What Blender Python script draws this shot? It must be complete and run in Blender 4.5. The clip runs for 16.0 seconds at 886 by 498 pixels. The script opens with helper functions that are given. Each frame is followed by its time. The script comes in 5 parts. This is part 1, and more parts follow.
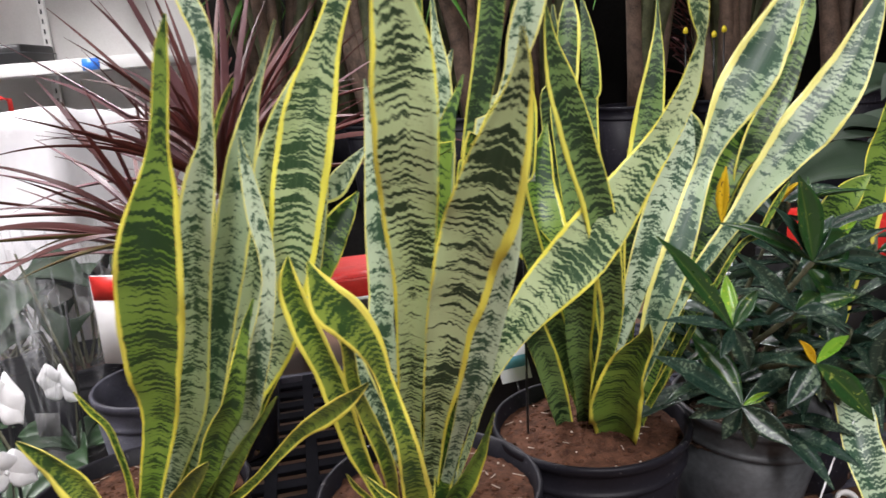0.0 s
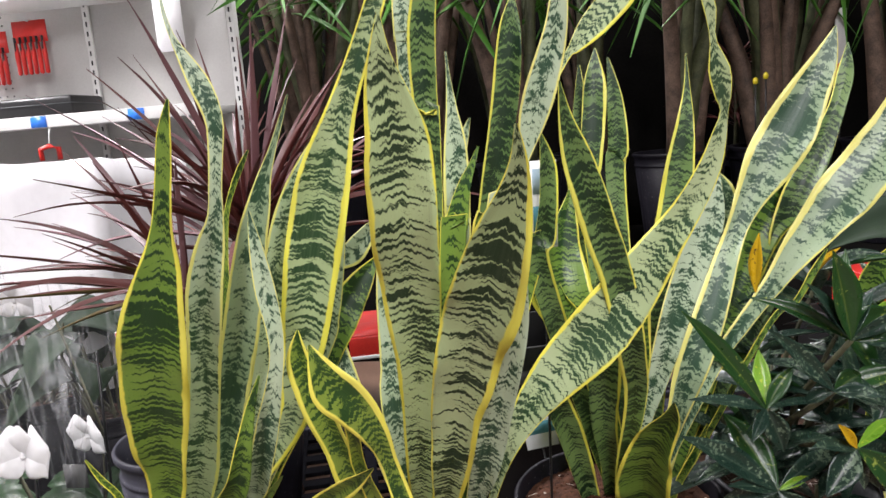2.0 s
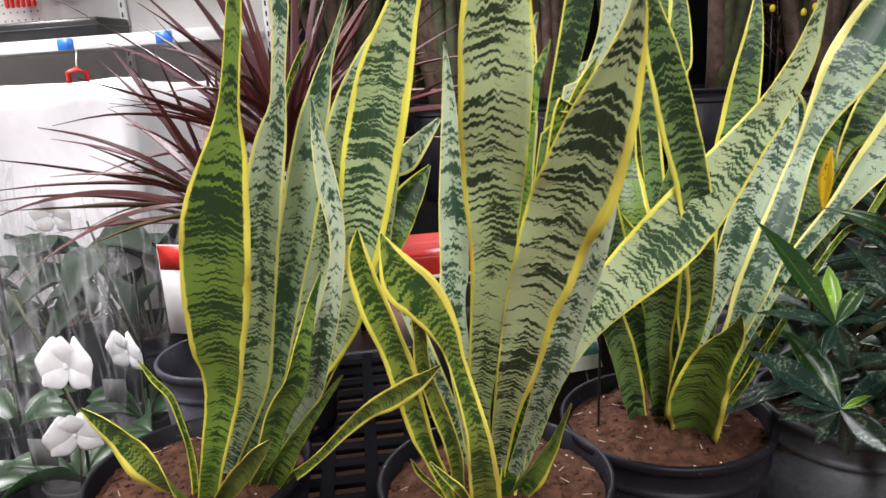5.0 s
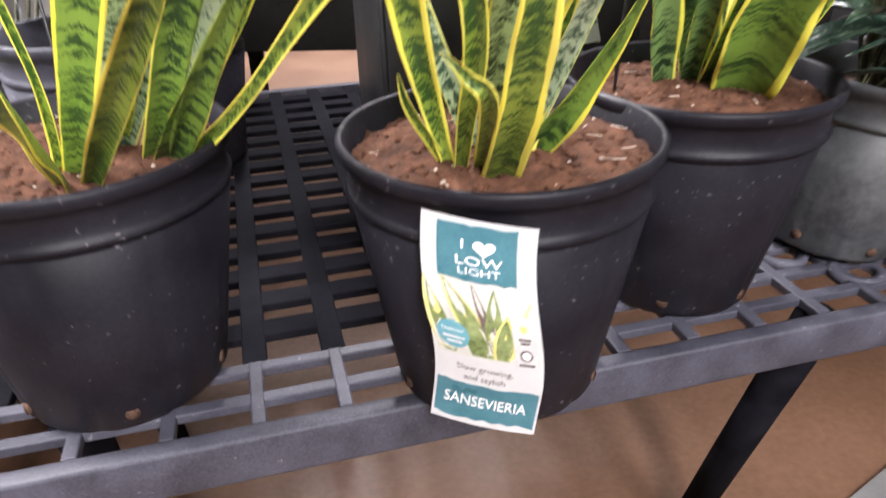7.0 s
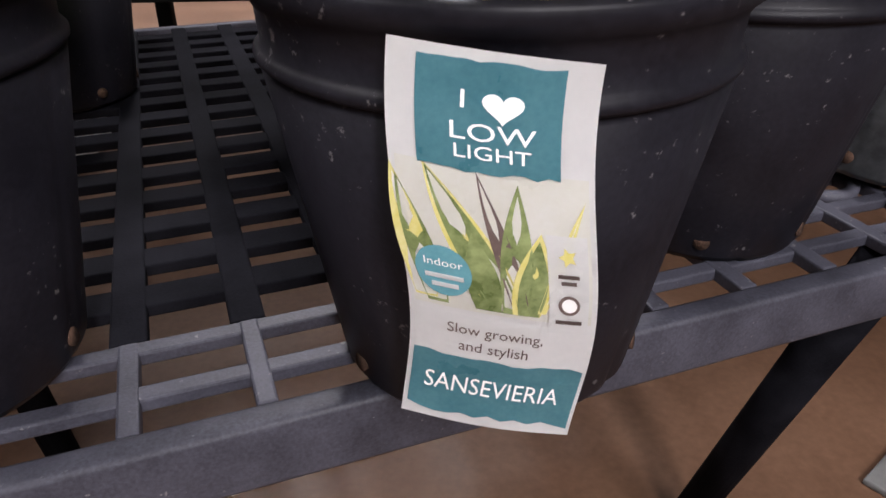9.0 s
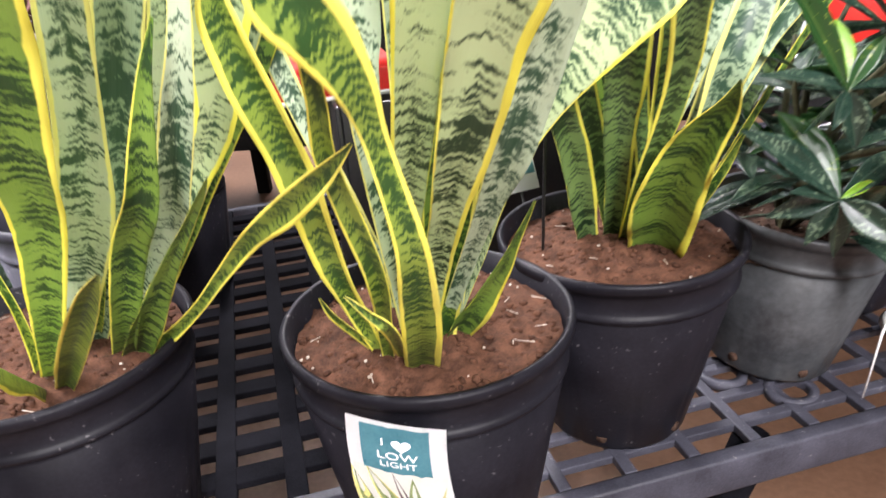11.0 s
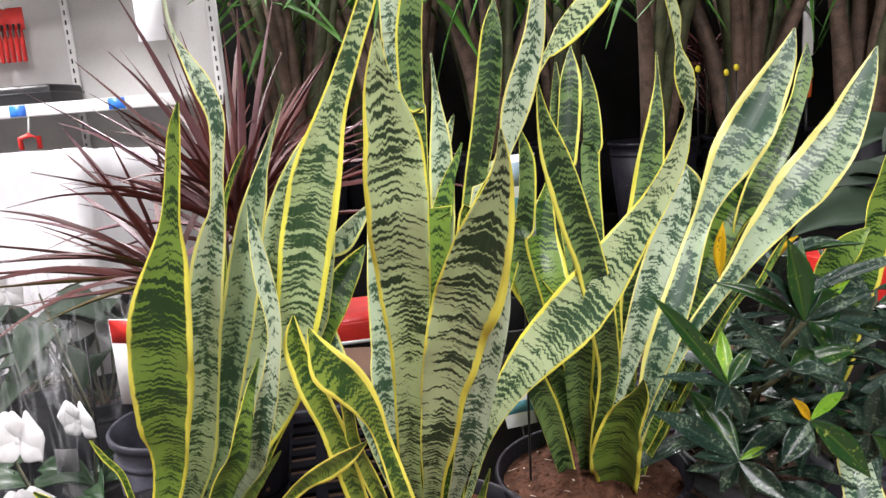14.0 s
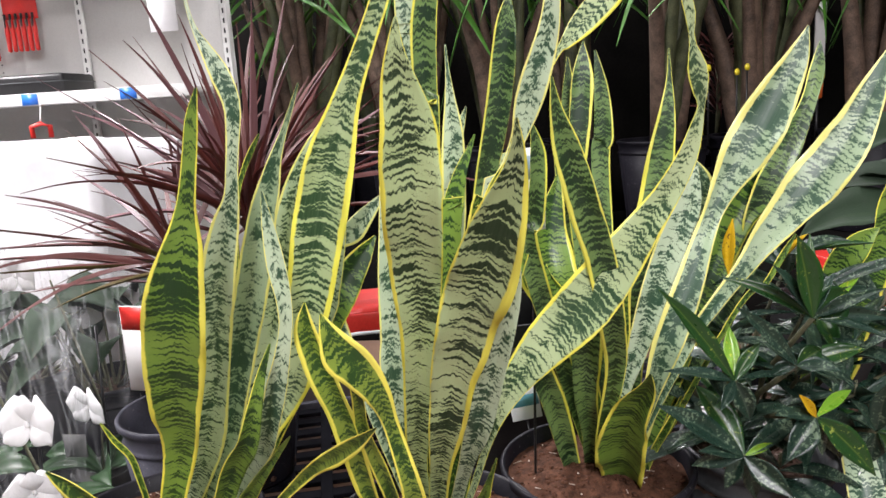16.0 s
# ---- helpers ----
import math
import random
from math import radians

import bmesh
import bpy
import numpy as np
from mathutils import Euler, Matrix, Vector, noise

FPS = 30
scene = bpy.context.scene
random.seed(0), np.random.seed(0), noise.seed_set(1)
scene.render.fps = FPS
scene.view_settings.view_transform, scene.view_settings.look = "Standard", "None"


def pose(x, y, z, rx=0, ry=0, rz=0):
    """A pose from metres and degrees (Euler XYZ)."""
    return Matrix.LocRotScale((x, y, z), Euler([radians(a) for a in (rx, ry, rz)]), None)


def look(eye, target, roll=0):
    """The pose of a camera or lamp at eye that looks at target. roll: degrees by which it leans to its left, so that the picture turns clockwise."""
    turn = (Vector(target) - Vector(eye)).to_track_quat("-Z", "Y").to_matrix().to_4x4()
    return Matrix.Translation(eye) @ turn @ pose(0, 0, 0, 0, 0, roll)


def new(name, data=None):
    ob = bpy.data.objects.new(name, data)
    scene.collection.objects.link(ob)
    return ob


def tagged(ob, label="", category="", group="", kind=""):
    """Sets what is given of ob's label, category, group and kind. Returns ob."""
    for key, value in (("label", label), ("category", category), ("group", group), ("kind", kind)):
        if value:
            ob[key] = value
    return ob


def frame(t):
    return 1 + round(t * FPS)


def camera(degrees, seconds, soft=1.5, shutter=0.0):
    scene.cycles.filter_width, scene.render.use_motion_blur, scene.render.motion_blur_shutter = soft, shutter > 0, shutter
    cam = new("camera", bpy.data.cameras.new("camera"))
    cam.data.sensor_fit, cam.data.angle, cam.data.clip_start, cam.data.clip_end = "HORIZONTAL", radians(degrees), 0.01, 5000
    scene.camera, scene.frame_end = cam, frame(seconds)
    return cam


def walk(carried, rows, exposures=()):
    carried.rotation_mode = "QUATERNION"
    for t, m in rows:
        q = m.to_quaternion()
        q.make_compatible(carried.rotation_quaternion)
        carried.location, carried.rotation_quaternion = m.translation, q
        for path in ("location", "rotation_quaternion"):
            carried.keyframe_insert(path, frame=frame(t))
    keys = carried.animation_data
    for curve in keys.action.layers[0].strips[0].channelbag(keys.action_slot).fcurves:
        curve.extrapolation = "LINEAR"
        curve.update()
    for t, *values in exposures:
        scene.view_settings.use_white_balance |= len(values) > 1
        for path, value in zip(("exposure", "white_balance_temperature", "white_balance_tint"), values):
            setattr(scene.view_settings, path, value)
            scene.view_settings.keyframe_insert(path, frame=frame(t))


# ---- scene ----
cam = camera(63.4, 16.0, shutter=0.4)
PATH = [
    (0, (0.113, 0.028, 1.326), (-0.062, 1.968, 0.872), -4.4),
    (0.5, (0.154, 0.063, 1.315), (-0.009, 2.003, 0.855), -4.8),
    (1, (0.152, 0.075, 1.316), (-0.073, 2.009, 0.858), -4.6),
    (1.5, (0.142, 0.07, 1.349), (-0.124, 2.013, 0.957), -4.5),
    (2, (0.142, 0.058, 1.356), (-0.145, 2.007, 1.012), -4.5),
    (2.5, (0.14, 0.05, 1.345), (-0.169, 1.994, 0.992), -3.7),
    (3, (0.132, 0.047, 1.326), (-0.219, 1.967, 0.89), -3.6),
    (3.2, (0.13, 0.048, 1.324), (-0.231, 1.962, 0.868), -4.0),
    (5.3, (0.068, 0.079, 1.304), (-0.265, 1.986, 0.8), -3.7),
    (5.5, (0.05, 0.09, 1.28), (-0.257, 1.995, 0.752), -4.4),
    (6, (0.019, 0.137, 1.217), (-0.185, 2.004, 0.532), -5.3),
    (6.5, (0.016, 0.175, 1.152), (-0.121, 1.969, 0.277), -4.3),
    (7, (-0.037, 0.243, 1.044), (-0.081, 1.99, 0.073), -1.4),
    (7.5, (-0.074, 0.347, 0.941), (-0.006, 2.063, -0.085), -1.3),
    (8, (-0.075, 0.415, 0.898), (0.067, 2.13, -0.122), -1.3),
    (8.2, (-0.074, 0.426, 0.879), (0.092, 2.146, -0.129), -0.6),
    (10.3, (-0.013, 0.338, 1.033), (-0.020, 2.074, 0.041), -1.8),
    (10.5, (0.001, 0.3, 1.078), (-0.041, 2.069, 0.145), -3.5),
    (11, (0.049, 0.233, 1.185), (-0.036, 2.039, 0.33), -4.7),
    (11.5, (0.099, 0.121, 1.272), (-0.103, 1.938, 0.462), -4.7),
    (11.7, (0.11, 0.092, 1.297), (-0.125, 1.921, 0.524), -4.4),
    (12, (0.117, 0.05, 1.328), (-0.149, 1.91, 0.642), -3.7),
    (12.5, (0.122, 0.018, 1.361), (-0.128, 1.918, 0.79), -3.4),
    (13, (0.137, 0.012, 1.364), (-0.056, 1.943, 0.879), -4.1),
    (13.5, (0.138, 0.006, 1.367), (-0.075, 1.95, 0.946), -4.2),
    (14, (0.14, 0.008, 1.368), (-0.087, 1.958, 0.984), -4.4),
    (14.5, (0.137, 0.01, 1.367), (-0.096, 1.961, 0.994), -4.2),
    (15, (0.137, 0.01, 1.367), (-0.088, 1.963, 0.998), -4.0),
    (15.5, (0.138, 0.005, 1.366), (-0.095, 1.956, 0.99), -3.8),
    (16, (0.135, 0.001, 1.363), (-0.108, 1.947, 0.971), -3.5),
]
EXPOSURES = [(0, -1.03), (0.5, -1.12), (1.5, -1.08), (3.2, -1.05), (5.5, -1.05), (6.0, -0.86), (6.5, -0.12), (7.0, 0.25), (8.0, -0.15), (10.5, -0.78), (11.0, 0.08), (11.5, 0.1), (12.5, -0.56), (13.0, -0.86), (16, -0.84)]
walk(cam, [(t, look(eye, target, roll)) for t, eye, target, roll in PATH], exposures=[(t, stops) for t, stops in EXPOSURES])

# Lamps out of view; the last three are added to brighten the background.
LAMPS = [(0.5, -2.6, 300), (2.0, -2.4, 320), (0.8, -4.2, 330), (-3.2, 1.2, 720), (-0.5, 4.7, 720), (-0.3, 2.25, 62)]



# ---- world and light ----
world = bpy.data.worlds.new("world")
scene.world = world
world.use_nodes = True
world.node_tree.nodes["Background"].inputs[0].default_value = (0.9, 0.95, 1.0, 1)
world.node_tree.nodes["Background"].inputs[1].default_value = 0.02


def area_lamp(name, m, sx, sy, watts, colour=(1, 0.955, 0.99)):
    lamp = bpy.data.lights.new(name, "AREA")
    lamp.shape, lamp.size, lamp.size_y, lamp.energy, lamp.color = "RECTANGLE", sx, sy, watts, colour
    ob = new(name, lamp)
    ob.matrix_world = m
    return ob


for lx, ly, watts in LAMPS:
    area_lamp("unseen_ceiling_lamp", pose(lx, ly, 3.74, 0, 0, 90), 2.4, 0.35, watts)


# ---- material tools ----
def mat_new(name):
    m = bpy.data.materials.new(name)
    m.use_nodes = True
    return m, m.node_tree.nodes, m.node_tree.links, m.node_tree.nodes["Principled BSDF"]


def node(nodes, kind, **values):
    n = nodes.new(kind)
    for k, v in values.items():
        setattr(n, k, v)
    return n


def math_node(nodes, links, op, a, b=None, clamp=False):
    n = nodes.new("ShaderNodeMath")
    n.operation, n.use_clamp = op, clamp
    for i, v in enumerate((a, b)):
        if v is None:
            continue
        if isinstance(v, (int, float)):
            n.inputs[i].default_value = v
        else:
            links.new(v, n.inputs[i])
    return n.outputs[0]


def ramp(nodes, links, src, stops):
    n = nodes.new("ShaderNodeValToRGB")
    els = n.color_ramp.elements
    while len(els) < len(stops):
        els.new(0.5)
    for e, (p, c) in zip(els, stops):
        e.position, e.color = p, (*c, 1)
    links.new(src, n.inputs[0])
    return n.outputs[0]


def noise_node(nodes, links, vec, scale, detail=4, rough=0.55, dim="3D"):
    n = nodes.new("ShaderNodeTexNoise")
    n.noise_dimensions = dim
    n.inputs["Scale"].default_value, n.inputs["Detail"].default_value, n.inputs["Roughness"].default_value = scale, detail, rough
    if vec is not None:
        links.new(vec, n.inputs["Vector"])
    return n.outputs["Fac"]


def mix(nodes, links, fac, a, b):
    n = nodes.new("ShaderNodeMix")
    n.data_type = "RGBA"
    for v, i in ((fac, 0), (a, 6), (b, 7)):
        if isinstance(v, (int, float)):
            n.inputs[i].default_value = v
        elif isinstance(v, tuple):
            n.inputs[i].default_value = (*v, 1)
        else:
            links.new(v, n.inputs[i])
    return n.outputs[2]


def surface(name, dark, light, rough=0.5, scale=20.0, fine=300.0, bump=0.15, metal=0.0, spread=0.1, coords="Object", spec=0.5, scuff=None):
    """A plain surface with variation at two scales, a little relief and uneven gloss."""
    m, n, l, b = mat_new(name)
    tc = n.new("ShaderNodeTexCoord")
    info = n.new("ShaderNodeObjectInfo")
    shift = n.new("ShaderNodeVectorMath")
    shift.operation = "ADD"
    l.new(tc.outputs[coords], shift.inputs[0])
    l.new(math_node(n, l, "MULTIPLY", info.outputs["Random"], 7.0), shift.inputs[1])
    big = noise_node(n, l, shift.outputs[0], scale, 5)
    small = noise_node(n, l, shift.outputs[0], fine, 3)
    f = math_node(n, l, "ADD", math_node(n, l, "MULTIPLY", big, 0.65), math_node(n, l, "MULTIPLY", small, 0.35))
    colour = ramp(n, l, f, [(0.36, dark), (0.64, light)])
    if scuff:
        mark = noise_node(n, l, shift.outputs[0], 130.0, 4, 0.6)
        where = math_node(n, l, "ADD", mark, math_node(n, l, "MULTIPLY", math_node(n, l, "SUBTRACT", big, 0.5), 0.35))
        colour = mix(n, l, ramp(n, l, where, [(0.67, (0, 0, 0)), (0.725, (1, 1, 1))]), colour, scuff)
    l.new(colour, b.inputs["Base Color"])
    l.new(math_node(n, l, "ADD", math_node(n, l, "MULTIPLY", big, spread * 2), rough - spread), b.inputs["Roughness"])
    b.inputs["Metallic"].default_value = metal
    b.inputs["Specular IOR Level"].default_value = spec
    if bump:
        bn = n.new("ShaderNodeBump")
        bn.inputs["Strength"].default_value, bn.inputs["Distance"].default_value = bump, 0.002
        l.new(f, bn.inputs["Height"])
        l.new(bn.outputs[0], b.inputs["Normal"])
    return m


def snake_leaf(name, dark, mid, light, rim, cover, edge, veil, blotchy=0.25, lines=1.0):
    """Cross-banded leaf: ragged dark bands on a paler ground and a yellow margin. UV: across 0..1, along in metres."""
    m, n, l, b = mat_new(name)
    uv = n.new("ShaderNodeUVMap")
    sep = n.new("ShaderNodeSeparateXYZ")
    l.new(uv.outputs[0], sep.inputs[0])
    info = n.new("ShaderNodeObjectInfo")
    rnd = info.outputs["Random"]
    across = math_node(n, l, "SUBTRACT", math_node(n, l, "MULTIPLY", sep.outputs[0], 2.0), 1.0)
    away = math_node(n, l, "ABSOLUTE", across)
    along = sep.outputs[1]

    def coords(fx, fy, chevron):
        c = n.new("ShaderNodeCombineXYZ")
        l.new(math_node(n, l, "MULTIPLY", across, fx), c.inputs[0])
        y = math_node(n, l, "ADD", along, math_node(n, l, "MULTIPLY", away, chevron))
        l.new(math_node(n, l, "MULTIPLY", y, fy), c.inputs[1])
        l.new(math_node(n, l, "MULTIPLY", rnd, 40.0), c.inputs[2])
        return c.outputs[0]

    # zigzag that every band of a leaf follows, with a peak on the midrib
    zig = noise_node(n, l, coords(5.5, 34.0, 0.0), 1.0, 3, 0.6)
    peak = math_node(n, l, "MULTIPLY", math_node(n, l, "POWER", away, 0.6), 0.006)
    shifted = math_node(n, l, "ADD", math_node(n, l, "ADD", along, peak), math_node(n, l, "MULTIPLY", zig, 0.013))
    bc = n.new("ShaderNodeCombineXYZ")
    l.new(math_node(n, l, "MULTIPLY", across, 0.5), bc.inputs[0])
    l.new(math_node(n, l, "MULTIPLY", shifted, 250.0), bc.inputs[1])
    l.new(math_node(n, l, "MULTIPLY", rnd, 40.0), bc.inputs[2])
    bands = math_node(n, l, "ADD", math_node(n, l, "MULTIPLY", noise_node(n, l, bc.outputs[0], 1.0, 1.0, 0.5), 1.5), -0.25)
    ragged = noise_node(n, l, coords(14.0, 560.0, 0.006), 1.0, 4, 0.75)
    zones = noise_node(n, l, coords(0.3, 11.0, 0.0), 1.0, 2, 0.5)
    blotch = noise_node(n, l, coords(2.4, 62.0, 0.004), 1.0, 3, 0.6)
    phase = math_node(n, l, "ADD", math_node(n, l, "MULTIPLY", shifted, 930.0), math_node(n, l, "ADD", math_node(n, l, "MULTIPLY", zones, 9.0), math_node(n, l, "MULTIPLY", blotch, 5.0)))
    wave = math_node(n, l, "MULTIPLY", math_node(n, l, "SINE", phase), 0.09)
    value = math_node(n, l, "ADD", math_node(n, l, "MULTIPLY", math_node(n, l, "ADD", bands, wave), lines), 0.5 - 0.5 * lines)
    value = math_node(n, l, "ADD", value, math_node(n, l, "MULTIPLY", math_node(n, l, "SUBTRACT", ragged, 0.5), 0.5))
    value = math_node(n, l, "ADD", value, math_node(n, l, "MULTIPLY", math_node(n, l, "SUBTRACT", zones, 0.5), 0.8))
    value = math_node(n, l, "ADD", value, math_node(n, l, "MULTIPLY", math_node(n, l, "SUBTRACT", blotch, 0.5), blotchy))
    value = math_node(n, l, "ADD", value, math_node(n, l, "MULTIPLY", math_node(n, l, "SUBTRACT", 0.32, away), 0.2))
    value = math_node(n, l, "ADD", value, cover)
    ground = mix(n, l, math_node(n, l, "MULTIPLY", zones, 1.0), light, mid)
    band_col = ramp(n, l, value, [(0.46, (0, 0, 0)), (0.55, (1, 1, 1))])
    col = mix(n, l, band_col, ground, dark)
    # thin paler lines along the blade
    fibre = noise_node(n, l, coords(16.0, 1.5, 0.0), 1.0, 3)
    col = mix(n, l, math_node(n, l, "MULTIPLY", math_node(n, l, "SUBTRACT", fibre, 0.45, True), veil, True), col, light)
    wobble = noise_node(n, l, coords(0.7, 26.0, 0.0), 1.0, 5, 0.65)
    away_r = math_node(n, l, "ADD", away, math_node(n, l, "MULTIPLY", math_node(n, l, "SUBTRACT", rnd, 0.6), 0.17))
    lop = math_node(n, l, "SUBTRACT", math_node(n, l, "FRACT", math_node(n, l, "MULTIPLY", rnd, 7.13)), 0.5)
    away_r = math_node(n, l, "ADD", away_r, math_node(n, l, "MULTIPLY", math_node(n, l, "MULTIPLY", lop, across), 0.22))
    border = math_node(n, l, "ADD", away_r, math_node(n, l, "MULTIPLY", math_node(n, l, "SUBTRACT", wobble, 0.5), 0.28))
    mask = ramp(n, l, border, [(edge, (0, 0, 0)), (edge + 0.045, (1, 1, 1))])
    rim_col = mix(n, l, zones, rim, tuple(0.75 * c + 0.25 * d for c, d in zip(rim, (0.75, 0.75, 0.45))))
    l.new(mix(n, l, mask, col, rim_col), b.inputs["Base Color"])
    l.new(math_node(n, l, "ADD", math_node(n, l, "MULTIPLY", zones, 0.2), 0.27), b.inputs["Roughness"])
    b.inputs["Specular IOR Level"].default_value = 0.55
    bn = n.new("ShaderNodeBump")
    bn.inputs["Strength"].default_value, bn.inputs["Distance"].default_value = 0.25, 0.002
    l.new(math_node(n, l, "ADD", fibre, math_node(n, l, "MULTIPLY", bands, 0.5)), bn.inputs["Height"])
    l.new(bn.outputs[0], b.inputs["Normal"])
    return m


YELLOW = (0.82, 0.76, 0.05)
LEAF = {
    "green": snake_leaf("leaf_green", (0.011, 0.046, 0.012), (0.08, 0.19, 0.018), (0.24, 0.36, 0.07), YELLOW, -0.03, 0.86, 0.1, 0.35),
    "band": snake_leaf("leaf_banded", (0.012, 0.038, 0.014), (0.33, 0.45, 0.19), (0.55, 0.66, 0.37), YELLOW, -0.045, 0.85, 0.12, 0.35),
    "wide": snake_leaf("leaf_wide_margin", (0.018, 0.056, 0.022), (0.27, 0.37, 0.16), (0.52, 0.6, 0.36), YELLOW, -0.03, 0.78, 0.3, 0.45),
    "pale": snake_leaf("leaf_pale", (0.02, 0.066, 0.034), (0.29, 0.41, 0.25), (0.58, 0.66, 0.49), (0.78, 0.74, 0.2), -0.03, 0.85, 0.25, 0.75, 0.7),
    "grey": snake_leaf("leaf_mottled", (0.018, 0.06, 0.03), (0.16, 0.25, 0.135), (0.37, 0.46, 0.3), (0.74, 0.7, 0.17), 0.0, 0.8, 0.15, 0.9, 0.6),
    "dark": snake_leaf("leaf_dark_banded", (0.009, 0.032, 0.012), (0.07, 0.145, 0.035), (0.19, 0.29, 0.1), (0.74, 0.7, 0.06), 0.03, 0.84, 0.1, 0.3),
    "edge": snake_leaf("leaf_yellow_edged", (0.015, 0.055, 0.01), (0.11, 0.2, 0.02), (0.27, 0.34, 0.06), (0.82, 0.74, 0.07), 0.02, 0.72, 0.1, 0.3),
}
POT_BLACK = surface("black_pot_plastic", (0.006, 0.0056, 0.008), (0.0135, 0.0128, 0.0175), 0.45, 9, 240, 0.12, spec=0.14, scuff=(0.085, 0.08, 0.085))
POT_DUSTY = surface("dusty_pot_plastic", (0.022, 0.024, 0.027), (0.07, 0.075, 0.08), 0.5, 14, 120, 0.2)
SOIL = surface("potting_soil", (0.026, 0.0105, 0.006), (0.112, 0.05, 0.029), 0.95, 60, 500, 0.9, spec=0.2)
SOIL_DARK = surface("dark_potting_soil", (0.02, 0.012, 0.008), (0.09, 0.05, 0.035), 0.95, 60, 500, 0.9, spec=0.2)
FLECK = surface("perlite", (0.28, 0.22, 0.18), (0.55, 0.48, 0.42), 0.8, 90, 300, 0.2)
# Bench plastic darkened for the shade that foliage and pots cast on it.
BENCH = surface("shade_toned_bench_plastic", (0.003, 0.003, 0.004), (0.01, 0.01, 0.013), 0.75, 16, 420, 0.35, spec=0.02)
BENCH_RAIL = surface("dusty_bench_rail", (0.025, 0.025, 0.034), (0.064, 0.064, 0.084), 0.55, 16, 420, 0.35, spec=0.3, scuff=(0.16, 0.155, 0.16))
FLOOR = surface("sealed_concrete", (0.07, 0.034, 0.019), (0.13, 0.07, 0.042), 0.42, 2.2, 60, 0.08, spread=0.12)
WALL = surface("dim_wall_paint", (0.085, 0.084, 0.082), (0.115, 0.114, 0.112), 0.7, 2, 90, 0.1)
# Near black: deep shade put into the backdrop's colour; also the display table.
DARK_REAR = surface("dark_rear_surface", (0.004, 0.0036, 0.0033), (0.011, 0.01, 0.009), 0.85, 3, 90, 0.1, spec=0.1)
CEIL = surface("ceiling_paint", (0.2, 0.2, 0.2), (0.25, 0.25, 0.25), 0.8, 2, 90, 0.05)
WHITE_METAL = surface("white_shelf_enamel", (0.6, 0.6, 0.58), (0.7, 0.7, 0.68), 0.4, 3, 200, 0.05)
PEG = surface("pegboard", (0.5, 0.49, 0.47), (0.58, 0.57, 0.55), 0.55, 3, 160, 0.05)
RED = surface("red_card", (0.5, 0.015, 0.012), (0.65, 0.03, 0.022), 0.4, 12, 200, 0.05)
BLUE = surface("blue_label", (0.02, 0.14, 0.6), (0.03, 0.2, 0.7), 0.4, 12, 200, 0.05)
BLACKISH = surface("black_plastic", (0.005, 0.005, 0.0055), (0.014, 0.014, 0.015), 0.4, 12, 200, 0.1)
PAPER = surface("white_tag_card", (0.84, 0.85, 0.85), (0.9, 0.9, 0.9), 0.3, 12, 200, 0.03)


# ---- mesh tools ----
def part(name, bm, material, parent=None, label="", smooth=True):
    mesh = bpy.data.meshes.new(name)
    bm.to_mesh(mesh)
    bm.free()
    mesh.materials.append(material)
    if smooth:
        mesh.shade_smooth()
    ob = new(name, mesh)
    ob.parent = parent
    if label:
        ob["label"] = label
    return ob


def thing(name, x, y, z, label, category, group="", rz=0.0, kind=""):
    ob = new(name)
    ob.matrix_world = pose(x, y, z, 0, 0, rz)
    return tagged(ob, label, category, group, kind)


def box(bm, x0, y0, z0, x1, y1, z1, bevel=0.0):
    made = bmesh.ops.create_cube(bm, size=1.0, matrix=Matrix.Translation(((x0 + x1) / 2, (y0 + y1) / 2, (z0 + z1) / 2)) @ Matrix.Diagonal((x1 - x0, y1 - y0, z1 - z0, 1)))
    if bevel:
        edges = {e for v in made["verts"] for e in v.link_edges}
        bmesh.ops.bevel(bm, geom=list(edges), offset=bevel, segments=2, profile=0.5, affect="EDGES")
    return bm


def box_bm(*a, **k):
    return box(bmesh.new(), *a, **k)


def lathe(profile, n=48, wobble=0.0, closed=False):
    bm = bmesh.new()
    rings = []
    for r, z in profile:
        rings.append([bm.verts.new((r * (1 + wobble * math.sin(3 * a)) * math.cos(a), r * math.sin(a), z)) for a in (2 * math.pi * i / n for i in range(n))])
    for a, b in zip(rings, rings[1:]):
        for i in range(n):
            bm.faces.new((a[i], a[(i + 1) % n], b[(i + 1) % n], b[i]))
    if closed:
        bm.faces.new(list(reversed(rings[0])))
        bm.faces.new(rings[-1])
    bmesh.ops.recalc_face_normals(bm, faces=bm.faces[:])
    return bm


def tube(points, radii, n=8):
    """A tapered round stem along a line of points."""
    bm = bmesh.new()
    pts = [Vector(p) for p in points]
    rings = []
    for i, p in enumerate(pts):
        t = (pts[min(i + 1, len(pts) - 1)] - pts[max(i - 1, 0)]).normalized()
        side = t.orthogonal().normalized()
        up = t.cross(side)
        r = radii[i] if not isinstance(radii, float) else radii
        rings.append([bm.verts.new(p + r * (math.cos(a) * side + math.sin(a) * up)) for a in (2 * math.pi * k / n for k in range(n))])
    for a, b in zip(rings, rings[1:]):
        k0 = min(range(n), key=lambda k: (b[k].co - a[0].co).length)
        for i in range(n):
            bm.faces.new((a[i], a[(i + 1) % n], b[(i + 1 + k0) % n], b[(i + k0) % n]))
    bm.faces.new(rings[0])
    bm.faces.new(rings[-1])
    bmesh.ops.recalc_face_normals(bm, faces=bm.faces[:])
    return bm


